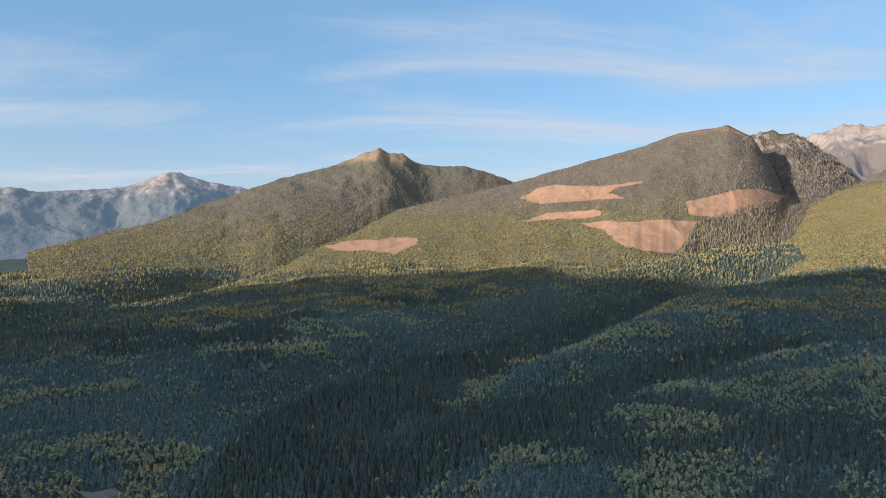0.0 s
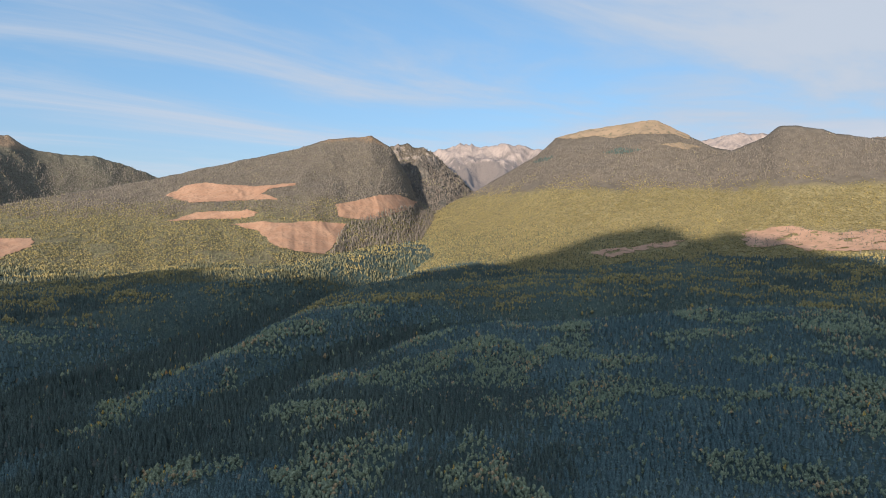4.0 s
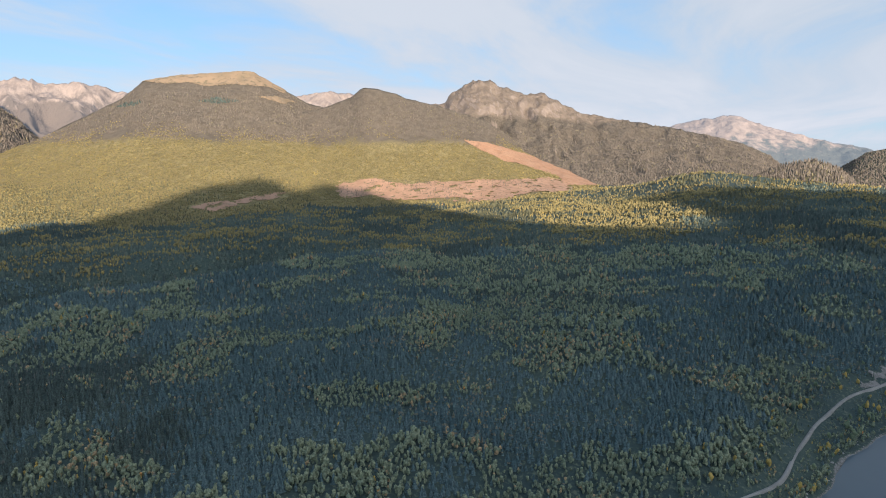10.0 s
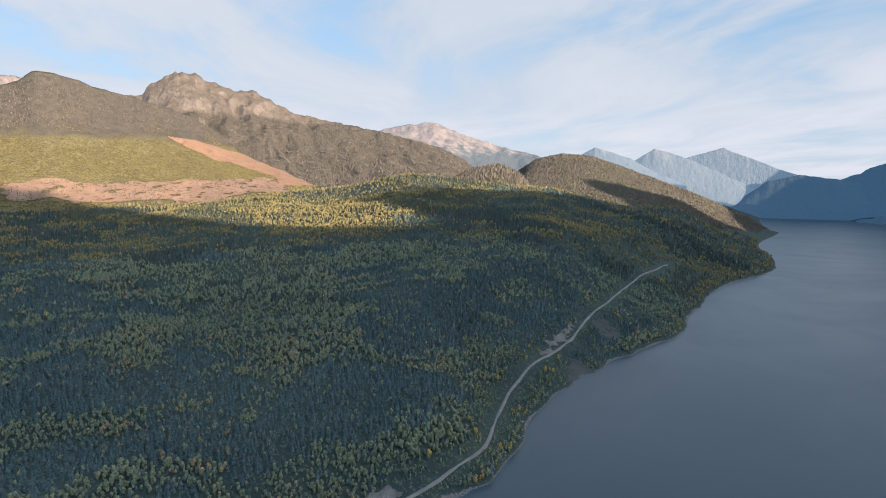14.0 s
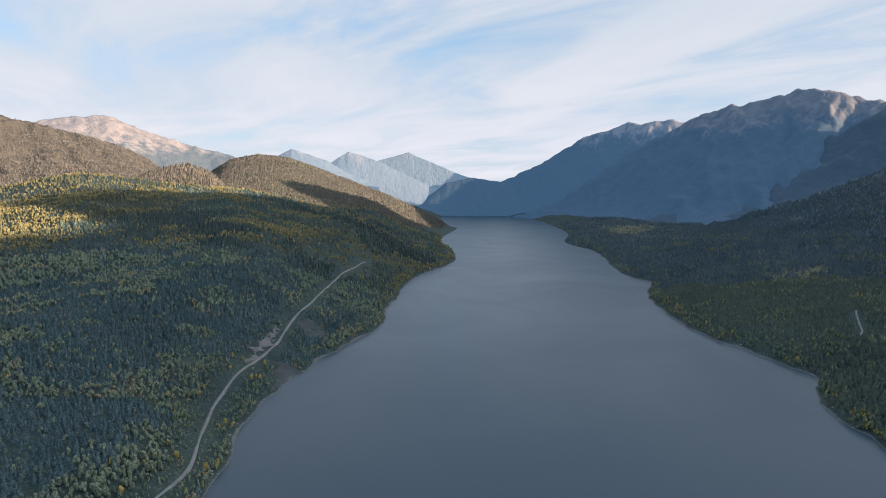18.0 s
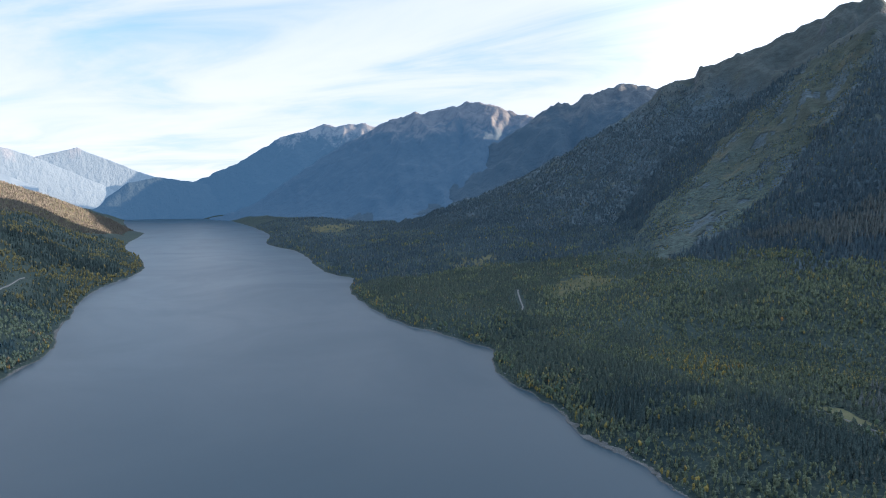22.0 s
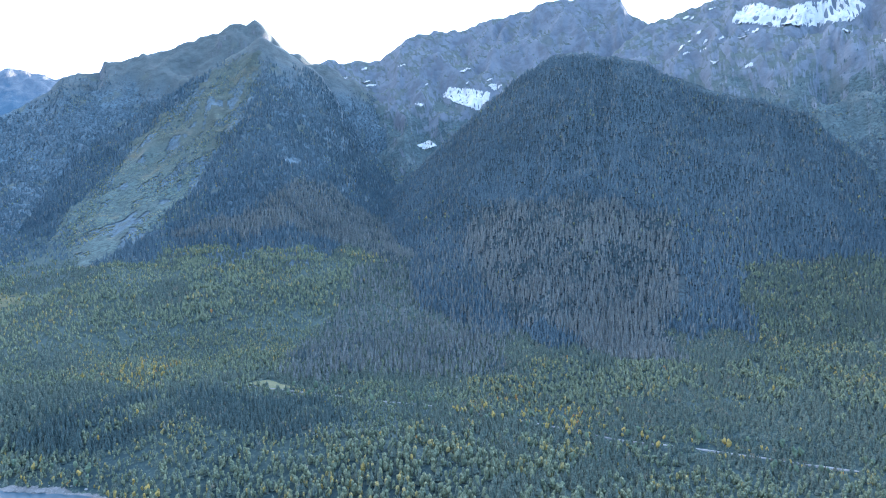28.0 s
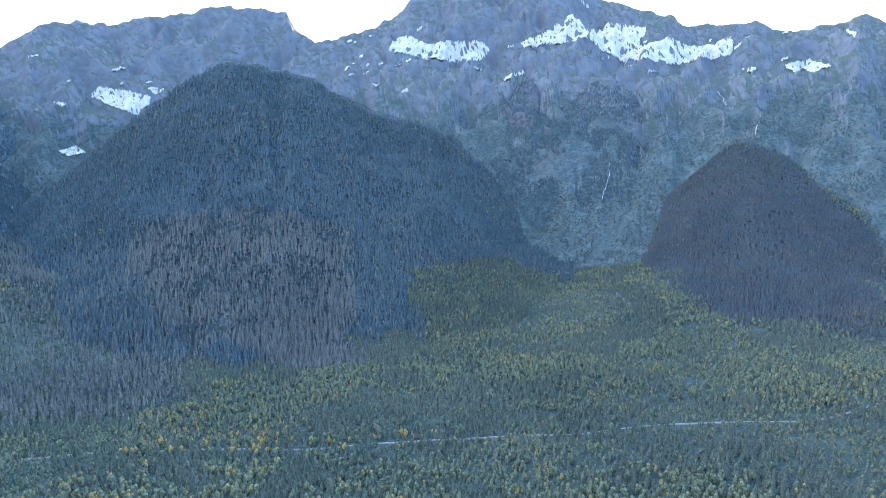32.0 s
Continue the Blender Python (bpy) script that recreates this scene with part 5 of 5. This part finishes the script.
clothe(spur, "grey_conifers", "single grey conifers among the dark spruces", 7000, MID_SPRUCE, GREY, 12, 0.17, high=560, gaps=0.5, bare=[GREY_STAND, GREEN_FLANK, GREEN_FOOT])


# ---- single trees by the roads and boulders on the shore ----
def part(name, verts, faces, mat, parent, label=""):
    ob = new(name, mesh_of(name, np.array(verts, float), np.array(faces), mat))
    ob.parent = parent
    if label:
        tagged(ob, label)
    return ob


def stem(height, low, high, lean=(0.0, 0.0), sides=6):
    v, f = [], []
    for k, (z, r) in enumerate(((-0.5, low * 1.25), (height * 0.3, low * 0.9), (height, high))):
        for s in range(sides):
            a = 2 * math.pi * s / sides
            v.append((math.cos(a) * r + lean[0] * z / height, math.sin(a) * r + lean[1] * z / height, z))
    for k in range(2):
        for s in range(sides):
            t = (s + 1) % sides
            f.append((k * sides + s, k * sides + t, (k + 1) * sides + t, (k + 1) * sides + s))
    return v, f


def make_spruce(seed):
    g = np.random.default_rng(seed)
    tree = new("spruce_tree")
    v, f = stem(9.6, 0.16, 0.02)
    part("trunk", v, f, BARK_DARK, tree)
    sv, sf = spruce_shape(9, 9, seed)
    droop = np.hypot(sv[:, 0], sv[:, 1])
    sv = np.stack([sv[:, 0] * 1.6, sv[:, 1] * 1.6, 0.6 + sv[:, 2] * 9.6 - droop * 0.35], -1)
    part("crown", sv, sf, SPRUCE_ONE, tree)
    return tagged(tree, "slender dark green spruce standing beside the road", "tree", "single spruces")


def make_aspen(seed, mat, label, group):
    g = np.random.default_rng(seed)
    tree = new("aspen_tree")
    v, f = stem(6.2, 0.13, 0.03, (g.uniform(-0.4, 0.4), g.uniform(-0.4, 0.4)))
    part("trunk", v, f, BARK, tree)
    for k in range(3):
        a, z = g.uniform(0, 6.283), 3.0 + k
        tip = np.array([math.cos(a) * 1.3, math.sin(a) * 1.3, z + 1.4])
        foot = np.array([0, 0, z])
        q = [foot + (0.05, 0, 0), foot + (-0.03, 0.05, 0), foot + (-0.03, -0.05, 0), tip]
        part("limb", q, [(0, 1, 3), (1, 2, 3), (2, 0, 3)], BARK, tree)
    sv, sf = crown_shape(7, seed)
    sv = np.stack([sv[:, 0] * 1.9, sv[:, 1] * 1.9, 0.4 + sv[:, 2] * 8.2], -1)
    part("crown", sv, sf, mat, tree)
    return tagged(tree, label, "tree", group)


def line_spots(points, low, high, count, seed):
    """Places beside a line, between two distances from it."""
    g = np.random.default_rng(seed)
    c = curve_through(points, 4.0)
    d = np.gradient(c, axis=0)
    d /= np.linalg.norm(d, axis=1)[:, None]
    k = g.integers(0, len(c), count)
    off = g.uniform(low, high, count) * g.choice([-1, 1], count)
    p = c[k] + np.stack([d[k, 1], -d[k, 0]], 1) * off[:, None]
    z = land(p[:, 0], p[:, 1])
    z = z + np.maximum(0, slope_over(p[:, 0], p[:, 1]))
    keep = z > 1.2
    return np.concatenate([p, z[:, None]], 1)[keep]


def single(mat_name, dark, light):
    """Leaves of the single trees: each tree its own tone."""
    mat, t, bsdf = surface(mat_name, 0.75)
    info, geo = t.nodes.new("ShaderNodeObjectInfo"), t.nodes.new("ShaderNodeNewGeometry")
    tone = calc(t, "ADD", calc(t, "MULTIPLY", info.outputs["Random"], 0.6), calc(t, "MULTIPLY", geo.outputs["Random Per Island"], 0.4))
    wire(t, blend(t, tone, dark, light), bsdf.inputs["Base Color"])
    return mat


BARK_DARK = two_tone("grey_bark", (0.12, 0.105, 0.09), (0.08, 0.07, 0.06), 0.8)
SPRUCE_ONE = single("single_spruce_needles", (0.042, 0.068, 0.056), (0.088, 0.118, 0.090))
ASPEN_ONE = single("single_aspen_leaves", (0.086, 0.122, 0.078), (0.150, 0.178, 0.104))
GOLD_ONE = single("single_golden_leaves", (0.24, 0.19, 0.06), (0.40, 0.29, 0.08))
spruces = [make_spruce(200 + k) for k in range(4)]
aspens = [make_aspen(220 + k, ASPEN_ONE, "green-leaved aspen with a pale trunk by the road", "single aspens") for k in range(4)]
golds = [make_aspen(240 + k, GOLD_ONE, "golden autumn aspen with a pale trunk", "golden aspens") for k in range(3)]
WEST_NEAR = WEST_SHORE[-10:]
for kinds, places in ((spruces, np.concatenate([line_spots(SHORE_ROAD[1:10], 8, 32, 80, 1), line_spots(VALLEY_ROAD[2:13], 4, 22, 110, 2), line_spots(WEST_NEAR, 6, 30, 90, 3)])),
                      (aspens, np.concatenate([line_spots(SHORE_ROAD[1:10], 8, 30, 90, 4), line_spots(VALLEY_ROAD[2:13], 4, 20, 120, 5), line_spots(WEST_NEAR, 4, 22, 120, 6)])),
                      (golds, np.concatenate([line_spots(SHORE_ROAD[1:8], 8, 26, 24, 7), line_spots(VALLEY_ROAD[4:9], 4, 14, 46, 8), line_spots(WEST_NEAR, 4, 18, 50, 9)]))):
    for i, (x, y, z) in enumerate(places):
        size = float(rng.uniform(0.55, 1.1))
        at = Matrix.Translation((float(x), float(y), float(z) - 0.2)) @ Matrix.Rotation(float(rng.uniform(0, 6.283)), 4, "Z") @ Matrix.Diagonal((size, size, size, 1))
        if i < len(kinds):
            kinds[i].matrix_basis = at
        else:
            copy_thing(kinds[i % len(kinds)], at)
for ob in spruces + aspens + golds:
    ob.empty_display_size = 0.5


def make_boulder(seed):
    g = np.random.default_rng(seed)
    bm = bmesh.new()
    bmesh.ops.create_icosphere(bm, subdivisions=2, radius=1.0)
    for v in bm.verts:
        v.co *= 1 + 0.35 * noise.noise(v.co * 1.3 + Vector((seed, 0, 0)))
        v.co.z *= 0.7
    me = bpy.data.meshes.new("boulder")
    bm.to_mesh(me)
    bm.free()
    me.materials.append(BOULDER)
    return tagged(new("boulder", me), "pale grey boulder at the water's edge", "boulder", "boulders along the shore")


BOULDER = two_tone("boulder_stone", (0.28, 0.275, 0.26), (0.19, 0.185, 0.17), 0.3, (0.34, 0.33, 0.31), 1.2)
stones = [make_boulder(300 + k) for k in range(5)]
edge = []
for points, count, seed in ((WEST_NEAR, 900, 11), (EAST_SHORE[1:6], 700, 12)):
    c = line_spots(points, 0, 16, count, seed)
    edge.append(c[c[:, 2] < 2.4][:75])
for i, (x, y, z) in enumerate(np.concatenate(edge)):
    size = float(rng.uniform(0.4, 1.3))
    at = Matrix.Translation((float(x), float(y), float(z) + size * 0.1)) @ Matrix.Rotation(float(rng.uniform(0, 6.283)), 4, "Z") @ Matrix.Diagonal((size, size * float(rng.uniform(0.7, 1.2)), size * 0.9, 1))
    if i < len(stones):
        stones[i].matrix_basis = at
    else:
        copy_thing(stones[i % len(stones)], at)
